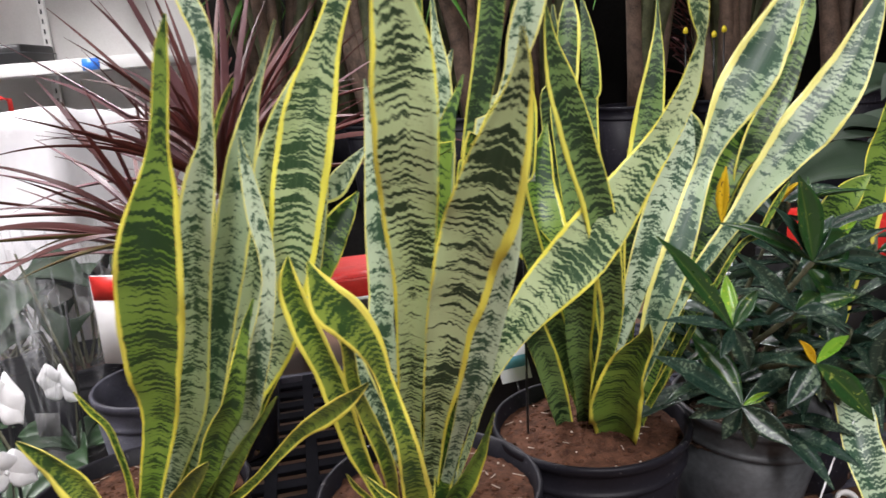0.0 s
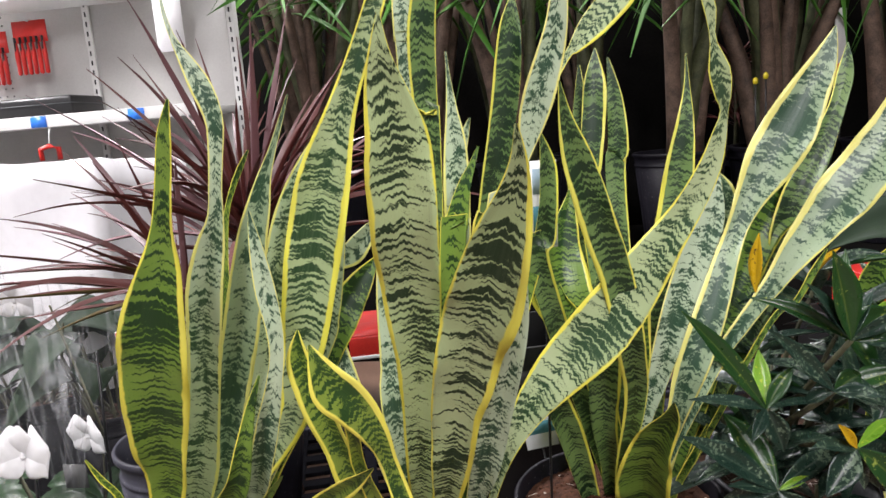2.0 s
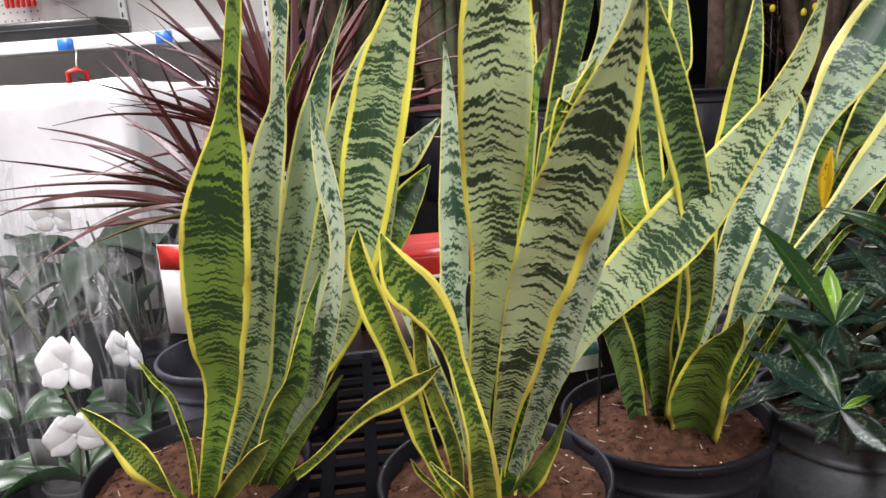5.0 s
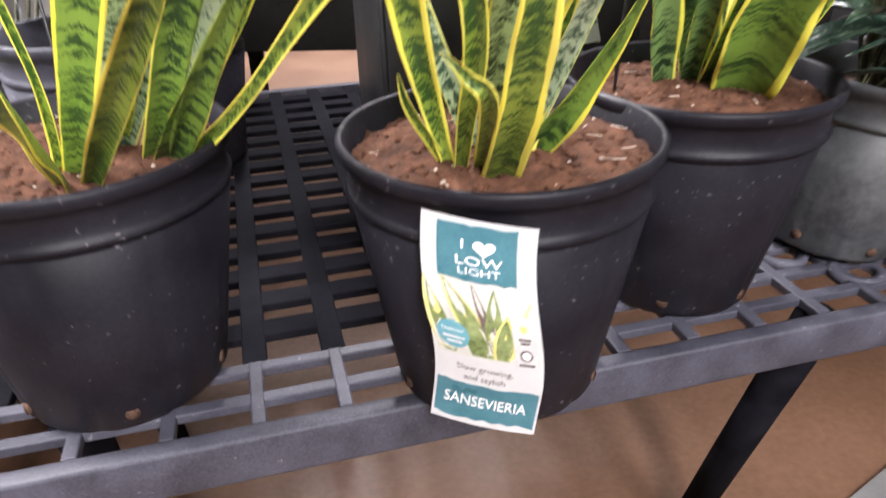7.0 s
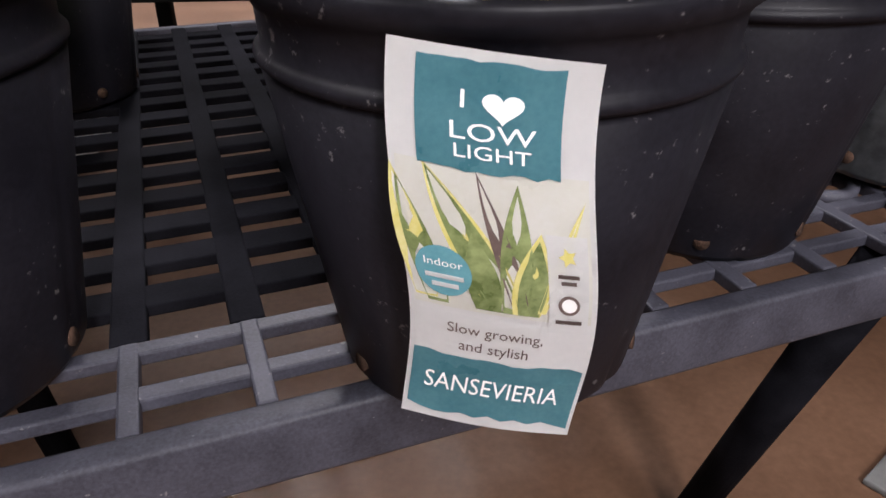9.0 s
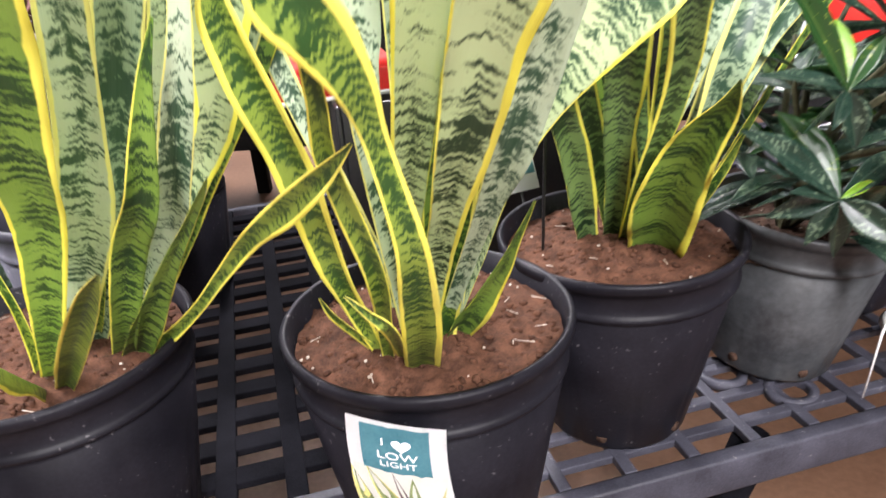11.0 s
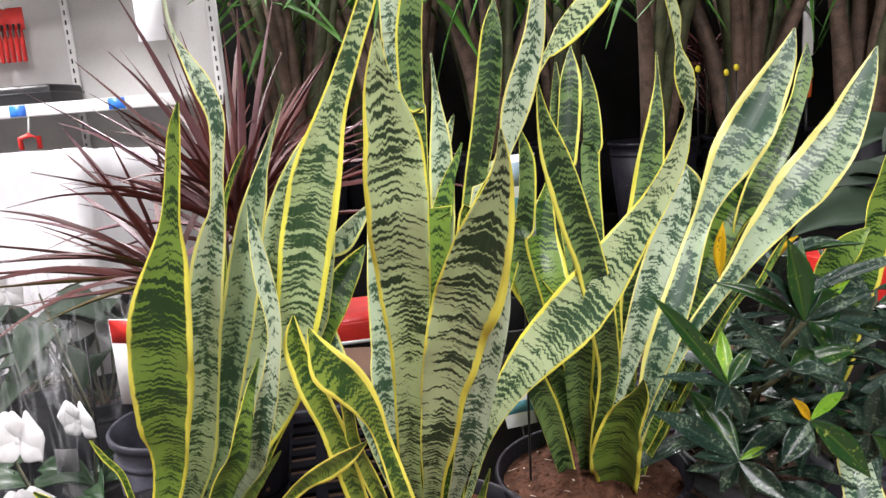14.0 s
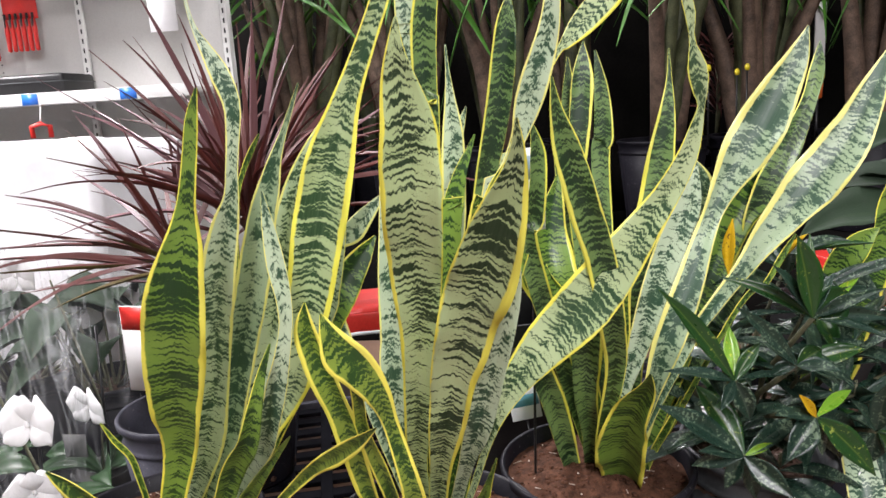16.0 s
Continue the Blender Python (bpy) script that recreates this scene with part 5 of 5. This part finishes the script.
def broad_plant(x, y, z, seed, tall):
    o = Vector((x, y, z))
    plant = thing("potted_foliage_plant", *o, "broad dark green foliage plant in black pot", "potted plant")
    pot(plant, 0.12, 0.09, 0.24, POT_BLACK)
    soil(plant, 0.11, 0.2, SOIL_DARK, 41)
    rng = random.Random(seed)
    for i in range(16):
        a = 2.399 * i
        c = Vector((0, 0, 0.24)) + Vector((math.cos(a) * 0.12, math.sin(a) * 0.12, rng.uniform(0.05, tall)))
        part("stalk", tube([(0, 0, 0.2), tuple(c * 0.6), tuple(c)], [0.005, 0.004, 0.003], 6), TWIG, plant)
        plant_blade(plant, c, (math.cos(a), math.sin(a), 0.5), rng.uniform(0.16, 0.24), rng.uniform(0.08, 0.12), BROAD, 0.6, 700 + seed * 20 + i, peak=0.35)


broad_plant(0.98, 1.42, TOP, 3, 0.5)

# ---- palms on the rear display ----
PALM_STEM = surface("palm_stem", (0.045, 0.028, 0.019), (0.15, 0.098, 0.068), 0.75, 25, 200, 0.4)
PALM_GREEN_STEM = surface("palm_stalk_green", (0.035, 0.042, 0.018), (0.1, 0.11, 0.05), 0.6, 25, 200, 0.3)
PALM_LEAF = shiny_leaf("palm_leaflet", (0.025, 0.1, 0.012), (0.09, 0.26, 0.03), (0.15, 0.3, 0.05), 0.75, 0.4)
display = thing("plant_display", 0.5, 3.1, 0, "dark display table carrying large potted palms", "display table")
part("table_top", box_bm(-1.55, -0.42, 0.46, 3.0, 0.5, 0.8, bevel=0.006), DARK_REAR, display)
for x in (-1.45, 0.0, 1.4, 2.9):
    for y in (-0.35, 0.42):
        part("leg", box_bm(x - 0.03, y - 0.03, 0, x + 0.03, y + 0.03, 0.46, bevel=0.004), DARK_REAR, display)


def palm(x, y, seed, stems):
    plant = thing("potted_palm", x, y, 0.8, "tall palm with clustered brown stems in black pot", "potted palm", "palms on the rear display", rz=seed * 31.0)
    pot(plant, 0.175, 0.13, 0.385, POT_BLACK, holes=False)
    soil(plant, 0.16, 0.345, SOIL_DARK, seed + 50)
    rng = random.Random(seed)
    k = 0
    for i in range(stems):
        a = rng.uniform(0, 6.28)
        r0 = rng.uniform(0.0, 0.055)
        b0 = Vector((r0 * math.cos(a), r0 * math.sin(a), 0.34))
        lean = Vector((math.cos(a), math.sin(a), 0)) * rng.uniform(0.02, 0.16)
        top = b0 + lean * 1.6 + Vector((0, 0, rng.uniform(0.75, 1.0)))
        mid = b0 + lean * 0.5 + Vector((0, 0, 0.35))
        r = rng.uniform(0.024, 0.046)
        part("stem", tube([b0, b0.lerp(mid, 0.5), mid, mid.lerp(top, 0.5), top], [r * 1.15, r, r * 0.85, r * 0.6, r * 0.35], 8), PALM_STEM if rng.random() < 0.6 else PALM_GREEN_STEM, plant)
        for j in range(rng.randrange(3, 6)):
            s = rng.uniform(0.7, 1.0)
            p = mid.lerp(top, s)
            b = rng.uniform(0, 6.28)
            plant_blade(plant, p, (math.cos(b), math.sin(b), rng.uniform(-0.5, 0.9)), rng.uniform(0.25, 0.45), rng.uniform(0.018, 0.035), PALM_LEAF, rng.uniform(0.2, 0.9), seed * 1000 + k, "leaflet", rows=8, cols=2)
            k += 1


for i, (x, y, stems) in enumerate([(-0.75, 2.95, 11), (-0.9, 3.22, 12), (-0.33, 2.9, 12), (0.05, 2.95, 12), (0.66, 2.92, 13), (1.02, 2.95, 12), (1.42, 2.92, 11), (1.85, 2.95, 8), (0.35, 3.3, 7), (-0.55, 3.35, 7), (1.2, 3.35, 7)]):
    palm(x, y, i + 1, stems)

SPADE_GOLD = surface("orange_plastic", (0.6, 0.1, 0.02), (0.75, 0.16, 0.03), 0.4, 20, 200, 0.05)
YELLOW_PLASTIC = surface("yellow_plastic", (0.6, 0.5, 0.02), (0.75, 0.62, 0.03), 0.4, 20, 200, 0.05)


def twiggy_plant(x, y):
    plant = thing("potted_dracaena", x, y, 0.8, "narrow-leaved red-brown dracaena among potted palms", "potted plant")
    pot(plant, 0.13, 0.1, 0.3, POT_BLACK, holes=False)
    soil(plant, 0.12, 0.26, SOIL_DARK, 77)
    rng = random.Random(78)
    part("trunk", tube([(0, 0, 0.25), (0.01, 0, 0.5), (0, 0, 0.72)], [0.012, 0.011, 0.009], 8), TWIG, plant)
    for i in range(80):
        a = 2.399 * i
        plant_blade(plant, (0, 0, 0.45 + 0.0034 * i), (math.cos(a), math.sin(a), rng.uniform(0.2, 1.6)), rng.uniform(0.18, 0.3), rng.uniform(0.009, 0.014), DRAC, rng.uniform(0.1, 0.5), 5000 + i, rows=8, cols=2)
    return plant


twiggy_plant(0.94, 3.22)
for px, pz in ((0.0, 0.0), (0.035, 0.015), (-0.1, 0.02)):
    knob = thing("yellow_bud", 0.9 + px, 2.78, 1.205, "small yellow plastic bud on thin dark stake", "bud", "yellow buds among palms")
    part("bud", lathe([(0.001, 0.2 + pz), (0.008, 0.204 + pz), (0.01, 0.213 + pz), (0.007, 0.222 + pz), (0.001, 0.226 + pz)], 12), YELLOW_PLASTIC, knob)
    part("stake", tube([(0, 0, -0.05), (0, 0, 0.205 + pz)], 0.003, 6), BLACKISH, knob)
# Added backdrop that stands for the darkness deep among the palms.
slab("wall_rear_panel", (-2.2, 3.62, 0.46), (3.6, 3.68, 2.9), DARK_REAR)

trowel = thing("hand_trowel", 1.255, 2.98, 0.8, "hand trowel with orange and yellow grip among palms", "trowel")
part("blade", box_bm(-0.02, -0.004, 0.66, 0.02, 0.004, 0.86, bevel=0.003), WHITE_METAL, trowel)
part("grip", lathe([(0.001, 0.5), (0.016, 0.505), (0.019, 0.55), (0.016, 0.62), (0.012, 0.66), (0.001, 0.665)], 16), SPADE_GOLD, trowel)
part("collar", lathe([(0.02, 0.575), (0.022, 0.58), (0.022, 0.61), (0.02, 0.615)], 16), YELLOW_PLASTIC, trowel)
part("stake", tube([(0, 0, 0.3), (0, 0, 0.5)], 0.006, 8), BLACKISH, trowel)

# ---- white store shelving ----
gondola = thing("store_shelving", -1.9, 2.72, 0, "white metal store shelving with pegboard back", "shelving")
for k in range(2):
    x0, x1 = (-1.3, 0.33) if k == 0 else (0.36, 0.9)
    part("pegboard", box_bm(x0, 0, 0.1, x1, 0.02, 2.3), PEG, gondola)
for x in (-1.32, 0.345, 0.92):
    up = part("upright", box_bm(x - 0.014, -0.012, 0, x + 0.014, 0.03, 2.3, bevel=0.003), WHITE_METAL, gondola)
    for i in range(44):
        part("slot", box_bm(x - 0.003, -0.0135, 0.6 + i * 0.036, x + 0.003, -0.0122, 0.618 + i * 0.036), BLACKISH, up)
pegs = bmesh.new()
for i in range(36):
    for j in range(22):
        box(pegs, -0.02 - i * 0.03, -0.0016, 1.5 + j * 0.03, -0.014 - i * 0.03, -0.0004, 1.506 + j * 0.03)
part("pegboard_pattern", pegs, WALL, gondola, "rows of small peg holes")["kind"] = "stuff"
for z, d in ((1.485, 0.3), (1.93, 0.25)):
    sh = part("shelf", box_bm(-1.3, -d, z - 0.028, 0.9, 0, z, bevel=0.003), WHITE_METAL, gondola)
    part("price_rail", box_bm(-1.3, -d - 0.012, z - 0.036, 0.9, -d, z + 0.006, bevel=0.002), WHITE_METAL, sh)
    for i, x in enumerate((-1.0, -0.6, 0.3, 0.67)):
        part("price_label", box_bm(x - 0.03, -d - 0.0145, z - 0.034, x + 0.03, -d - 0.0125, z + 0.004), BLUE if i % 2 == 0 or i == 3 else PAPER, sh, "blue price label")
part("base_deck", box_bm(-1.3, -0.45, 0, 0.9, 0, 0.12, bevel=0.004), WHITE_METAL, gondola)
black_box = thing("tool_case", -1.62, 2.56, 1.485, "flat black plastic tool case on white shelf", "case")
part("case", box_bm(-0.3, -0.1, 0, 0.12, 0.1, 0.075, bevel=0.012), BLACKISH, black_box)
part("lid_seam", box_bm(-0.302, -0.102, 0.045, 0.122, 0.102, 0.049), POT_DUSTY, black_box)


def hanging_set(x, z, colour, label):
    h = thing("hanging_tool_set", x, 2.66, z, label, "tool set")
    part("hook", tube([(0, 0.05, 0.2), (0, -0.02, 0.2)], 0.004, 8), WHITE_METAL, h)
    part("header_card", box_bm(-0.07, -0.004, 0.12, 0.07, 0.0, 0.2), colour, h)
    for i in range(6):
        part("tool", lathe([(0.001, 0.0), (0.008, 0.004), (0.009, 0.08), (0.006, 0.12), (0.001, 0.122)], 8), colour, h).matrix_basis = pose(-0.058 + i * 0.023, -0.012, 0.0)
        part("shaft", box_bm(-0.061 + i * 0.023, -0.02, 0.09, -0.055 + i * 0.023, -0.012, 0.14), BLACKISH, h)
    return h


hanging_set(-1.76, 1.66, RED, "red tool set hanging on white pegboard")
hanging_set(-1.93, 1.63, RED, "red tool set hanging beside another set")
price = thing("price_sign", -1.09, 2.452, 1.5, "white paper price sign hanging from upper shelf", "sign")
part("sheet", box_bm(-0.05, -0.001, 0.17, 0.05, 0.001, 0.4), PAPER, price)
part("clip", box_bm(-0.012, -0.004, 0.38, 0.012, 0.006, 0.41), WHITE_METAL, price)
small = thing("red_tool", -1.57, 2.4, 1.335, "small red clamp hanging under white shelf", "tool")
part("arch", tube([(-0.035, 0, 0), (-0.035, 0, 0.04), (0, 0, 0.05), (0.035, 0, 0.04), (0.035, 0, 0)], 0.009, 8), RED, small)
part("hanger", tube([(0, 0, 0.05), (0, 0.02, 0.125)], 0.003, 6), WHITE_METAL, small)

# ---- wrapped goods ----
WRAP = surface("white_wrap_film", (0.84, 0.83, 0.85), (0.92, 0.91, 0.93), 0.25, 6, 40, 0.5)


def wrapped_stack(x, y, w, d, h, seed):
    s = thing("wrapped_stack", x, y, 0, "stack of goods wrapped in crinkled white plastic film", "wrapped goods", "wrapped stacks by the shelving")
    bm = box_bm(-w / 2, -d / 2, 0.12, w / 2, d / 2, h)
    bmesh.ops.subdivide_edges(bm, edges=bm.edges[:], cuts=18, use_grid_fill=True)
    for v in bm.verts:
        q = v.co * 5 + Vector((seed, 0, 0))
        v.co += Vector((noise.noise(q), noise.noise(q + Vector((9, 0, 0))), noise.noise(q + Vector((0, 9, 0))))) * 0.035
    part("film", bm, WRAP, s)
    part("pallet", box_bm(-w / 2, -d / 2, 0, w / 2, d / 2, 0.09, bevel=0.004), TWIG, s)


wrapped_stack(-1.42, 2.02, 0.85, 0.5, 1.32, 1)
wrapped_stack(-2.2, 2.0, 0.7, 0.5, 1.4, 2)
wrapped_stack(-1.75, 1.9, 0.5, 0.4, 0.9, 3)

# ---- orchids in clear sleeves ----
PETAL = surface("orchid_petal", (0.72, 0.72, 0.72), (0.84, 0.84, 0.85), 0.5, 60, 300, 0.1)
ORCHID_LEAF = shiny_leaf("orchid_leaf", (0.012, 0.036, 0.012), (0.03, 0.075, 0.025), (0.08, 0.15, 0.06), 0.75, 0.35)
FILM, fn, fl_, fb = mat_new("clear_sleeve_film")
ftc = fn.new("ShaderNodeTexCoord")
fmap = fn.new("ShaderNodeMapping")
fmap.inputs["Scale"].default_value = (1, 1, 0.14)
fl_.new(ftc.outputs["Object"], fmap.inputs["Vector"])
fnoise = noise_node(fn, fl_, fmap.outputs[0], 16, 2)
fbump = fn.new("ShaderNodeBump")
fbump.inputs["Strength"].default_value, fbump.inputs["Distance"].default_value = 0.8, 0.01
fl_.new(fnoise, fbump.inputs["Height"])
fl_.new(fbump.outputs[0], fb.inputs["Normal"])
fb.inputs["Base Color"].default_value = (0.85, 0.87, 0.9, 1)
fb.inputs["Roughness"].default_value = 0.12
# Thin, more opaque streaks paint the sheen of the crinkles into the film.
sheen_line = math_node(fn, fl_, "ABSOLUTE", math_node(fn, fl_, "SUBTRACT", fnoise, 0.5))
fl_.new(ramp(fn, fl_, sheen_line, [(0.002, (0.2, 0.2, 0.2)), (0.03, (0.018, 0.018, 0.018))]), fb.inputs["Alpha"])

side_bench = thing("side_bench", -1.25, 1.35, 0, "low dark bench beside the plant bench", "bench")
part("top", box_bm(-0.75, -0.5, 0.46, 0.53, 0.45, 0.5, bevel=0.004), BENCH, side_bench)
for x in (-0.7, 0.48):
    for y in (-0.45, 0.4):
        part("leg", box_bm(x - 0.02, y - 0.02, 0, x + 0.02, y + 0.02, 0.46, bevel=0.003), BENCH, side_bench)


def blossom(parent, c, size, seed):
    rng = random.Random(seed)
    turn = Matrix.Rotation(rng.uniform(-0.7, 0.7), 3, "Z") @ Matrix.Rotation(rng.uniform(-0.3, 0.5), 3, "X")
    fl = bmesh.new()
    for i, (ang, w) in enumerate([(90, 0.95), (215, 0.9), (325, 0.9), (12, 1.75), (168, 1.75)]):
        a = radians(ang)
        way = turn @ Vector((math.cos(a), -0.18, math.sin(a)))
        front = turn @ Vector((0, -1, 0))
        pts = [(*(c + way * size * s + front * size * 0.2 * math.sin(s * 3)), size * w * math.sin(math.pi * min(0.96, 0.12 + 0.84 * s))) for s in (0.02, 0.25, 0.5, 0.75, 1.0)]
        pb = blade(pts, 0, 0, -0.15, 0.001, 8, 6, 0.06, seed + i, tuple(front))
        mesh = bpy.data.meshes.new("petal")
        pb.to_mesh(mesh)
        pb.free()
        fl.from_mesh(mesh)
        bpy.data.meshes.remove(mesh)
    ob = part("blossom", fl, PETAL, parent)
    part("lip", lathe([(0.0005, 0), (size * 0.08, size * 0.05), (size * 0.07, size * 0.14), (0.0005, size * 0.24)], 10), PETAL, ob).matrix_basis = Matrix.Translation(c + turn @ Vector((0, -size * 0.12, -size * 0.1)))
    return ob


def orchid(x, y, z, height, seed, blooms, low=()):
    plant = thing("sleeved_orchid", x, y, z, "white orchid wrapped in clear plastic sleeve", "orchid", "orchids in clear sleeves")
    rng = random.Random(seed)
    part("pot", lathe([(0.045, 0.0), (0.048, 0.002), (0.062, 0.12), (0.065, 0.125), (0.06, 0.125), (0.05, 0.1), (0.001, 0.1)], 28), WALL if seed % 2 else POT_BLACK, plant)
    part("label", box_bm(-0.025, -0.075, 0.19, 0.025, -0.073, 0.24), WALL, plant, "grey label with printing")
    for i in range(5):
        a = 2.4 * i + seed
        plant_blade(plant, (0, 0, 0.11), (math.cos(a), math.sin(a), 0.9), 0.2, 0.06, ORCHID_LEAF, 0.5, seed * 10 + i)
    tip = Vector((rng.uniform(-0.05, 0.05), -0.03, height))
    pts = [Vector((0, 0, 0.1)), Vector((0.02, 0, height * 0.5)), tip]
    part("flower_stem", tube(pts, [0.004, 0.0035, 0.002], 6), TWIG, plant)
    part("support_stick", tube([Vector((0.01, 0.01, 0.1)), Vector((0.03, 0.01, height * 0.8))], 0.003, 6), BLACKISH, plant)
    for i in range(blooms):
        s = 0.5 + 0.5 * i / max(1, blooms - 1)
        c = Vector((0.02, 0, height * 0.5)).lerp(tip, (s - 0.5) * 2) + Vector((rng.uniform(-0.05, 0.05), -0.035 - rng.uniform(0, 0.03), rng.uniform(-0.02, 0.03)))
        blossom(plant, c, rng.uniform(0.042, 0.056), seed * 20 + i)
    for i, c in enumerate(low):
        blossom(plant, Vector(c) - Vector((x, y, z)), 0.056, seed * 50 + i)
    prof = [(0.068, 0.0), (0.075, 0.1), (0.1, height * 0.5), (0.125, height * 0.85), (0.14, height * 1.05)]
    bm = bmesh.new()
    n, rows, rings = 60, 26, []
    for j in range(rows + 1):
        s = j / rows
        r = np.interp(s * height * 1.05, [p[1] for p in prof], [p[0] for p in prof])
        ring = []
        for i in range(n):
            a = 2 * math.pi * i / n
            q = r * (1 + 0.09 * noise.noise(Vector((math.cos(a) * 2.2, math.sin(a) * 2.2 + seed, s * 3))) + 0.03 * math.sin(a * 9 + s * 4))
            ring.append(bm.verts.new((q * math.cos(a), q * math.sin(a), s * height * 1.05)))
        rings.append(ring)
    for p, q in zip(rings, rings[1:]):
        for i in range(n):
            bm.faces.new((p[i], p[(i + 1) % n], q[(i + 1) % n], q[i]))
    part("sleeve", bm, FILM, plant, "crinkled clear plastic sleeve").visible_shadow = False
    return plant


broad_plant(-0.93, 1.62, 0.5, 4, 0.2)
broad_plant(-1.2, 1.7, 0.5, 5, 0.2)
orchid(-0.80, 1.12, 0.5, 0.5, 1, 1, ((-0.762, 1.1, 0.852),))
orchid(-0.97, 1.02, 0.5, 0.52, 2, 2)
orchid(-0.82, 1.36, 0.5, 0.56, 3, 2)
orchid(-1.08, 1.3, 0.5, 0.6, 4, 4)
orchid(-1.3, 1.15, 0.5, 0.55, 5, 3)
orchid(-1.3, 1.5, 0.5, 0.62, 6, 4)

# ---- pale sheet on the floor ----
sheet = thing("floor_board", 0.83, 1.16, 0, "pale grey board lying on concrete floor", "board", rz=35)
part("board", box_bm(-0.14, -0.08, 0, 0.2, 0.1, 0.012, bevel=0.003), WALL, sheet)
part("edge_strip", box_bm(-0.14, -0.083, 0.001, 0.2, -0.0805, 0.011), WHITE_METAL, sheet)

# ---- assumed fittings for the unseen ceiling lamps ----
GLOW = bpy.data.materials.new("lamp_diffuser")
GLOW.use_nodes = True
GLOW.node_tree.nodes["Principled BSDF"].inputs["Emission Color"].default_value = (1, 1, 1, 1)
GLOW.node_tree.nodes["Principled BSDF"].inputs["Emission Strength"].default_value = 3.0
for lx, ly, watts in LAMPS:
    fit_ = thing("unseen_ceiling_light", lx, ly, 3.745, "long white ceiling light fitting added out of view", "ceiling light", "store ceiling lights", rz=90)
    part("housing", box_bm(-1.22, -0.2, 0.01, 1.22, 0.2, 0.055, bevel=0.004), WHITE_METAL, fit_)
    part("diffuser", box_bm(-1.2, -0.18, 0.004, 1.2, 0.18, 0.0095), GLOW, fit_)
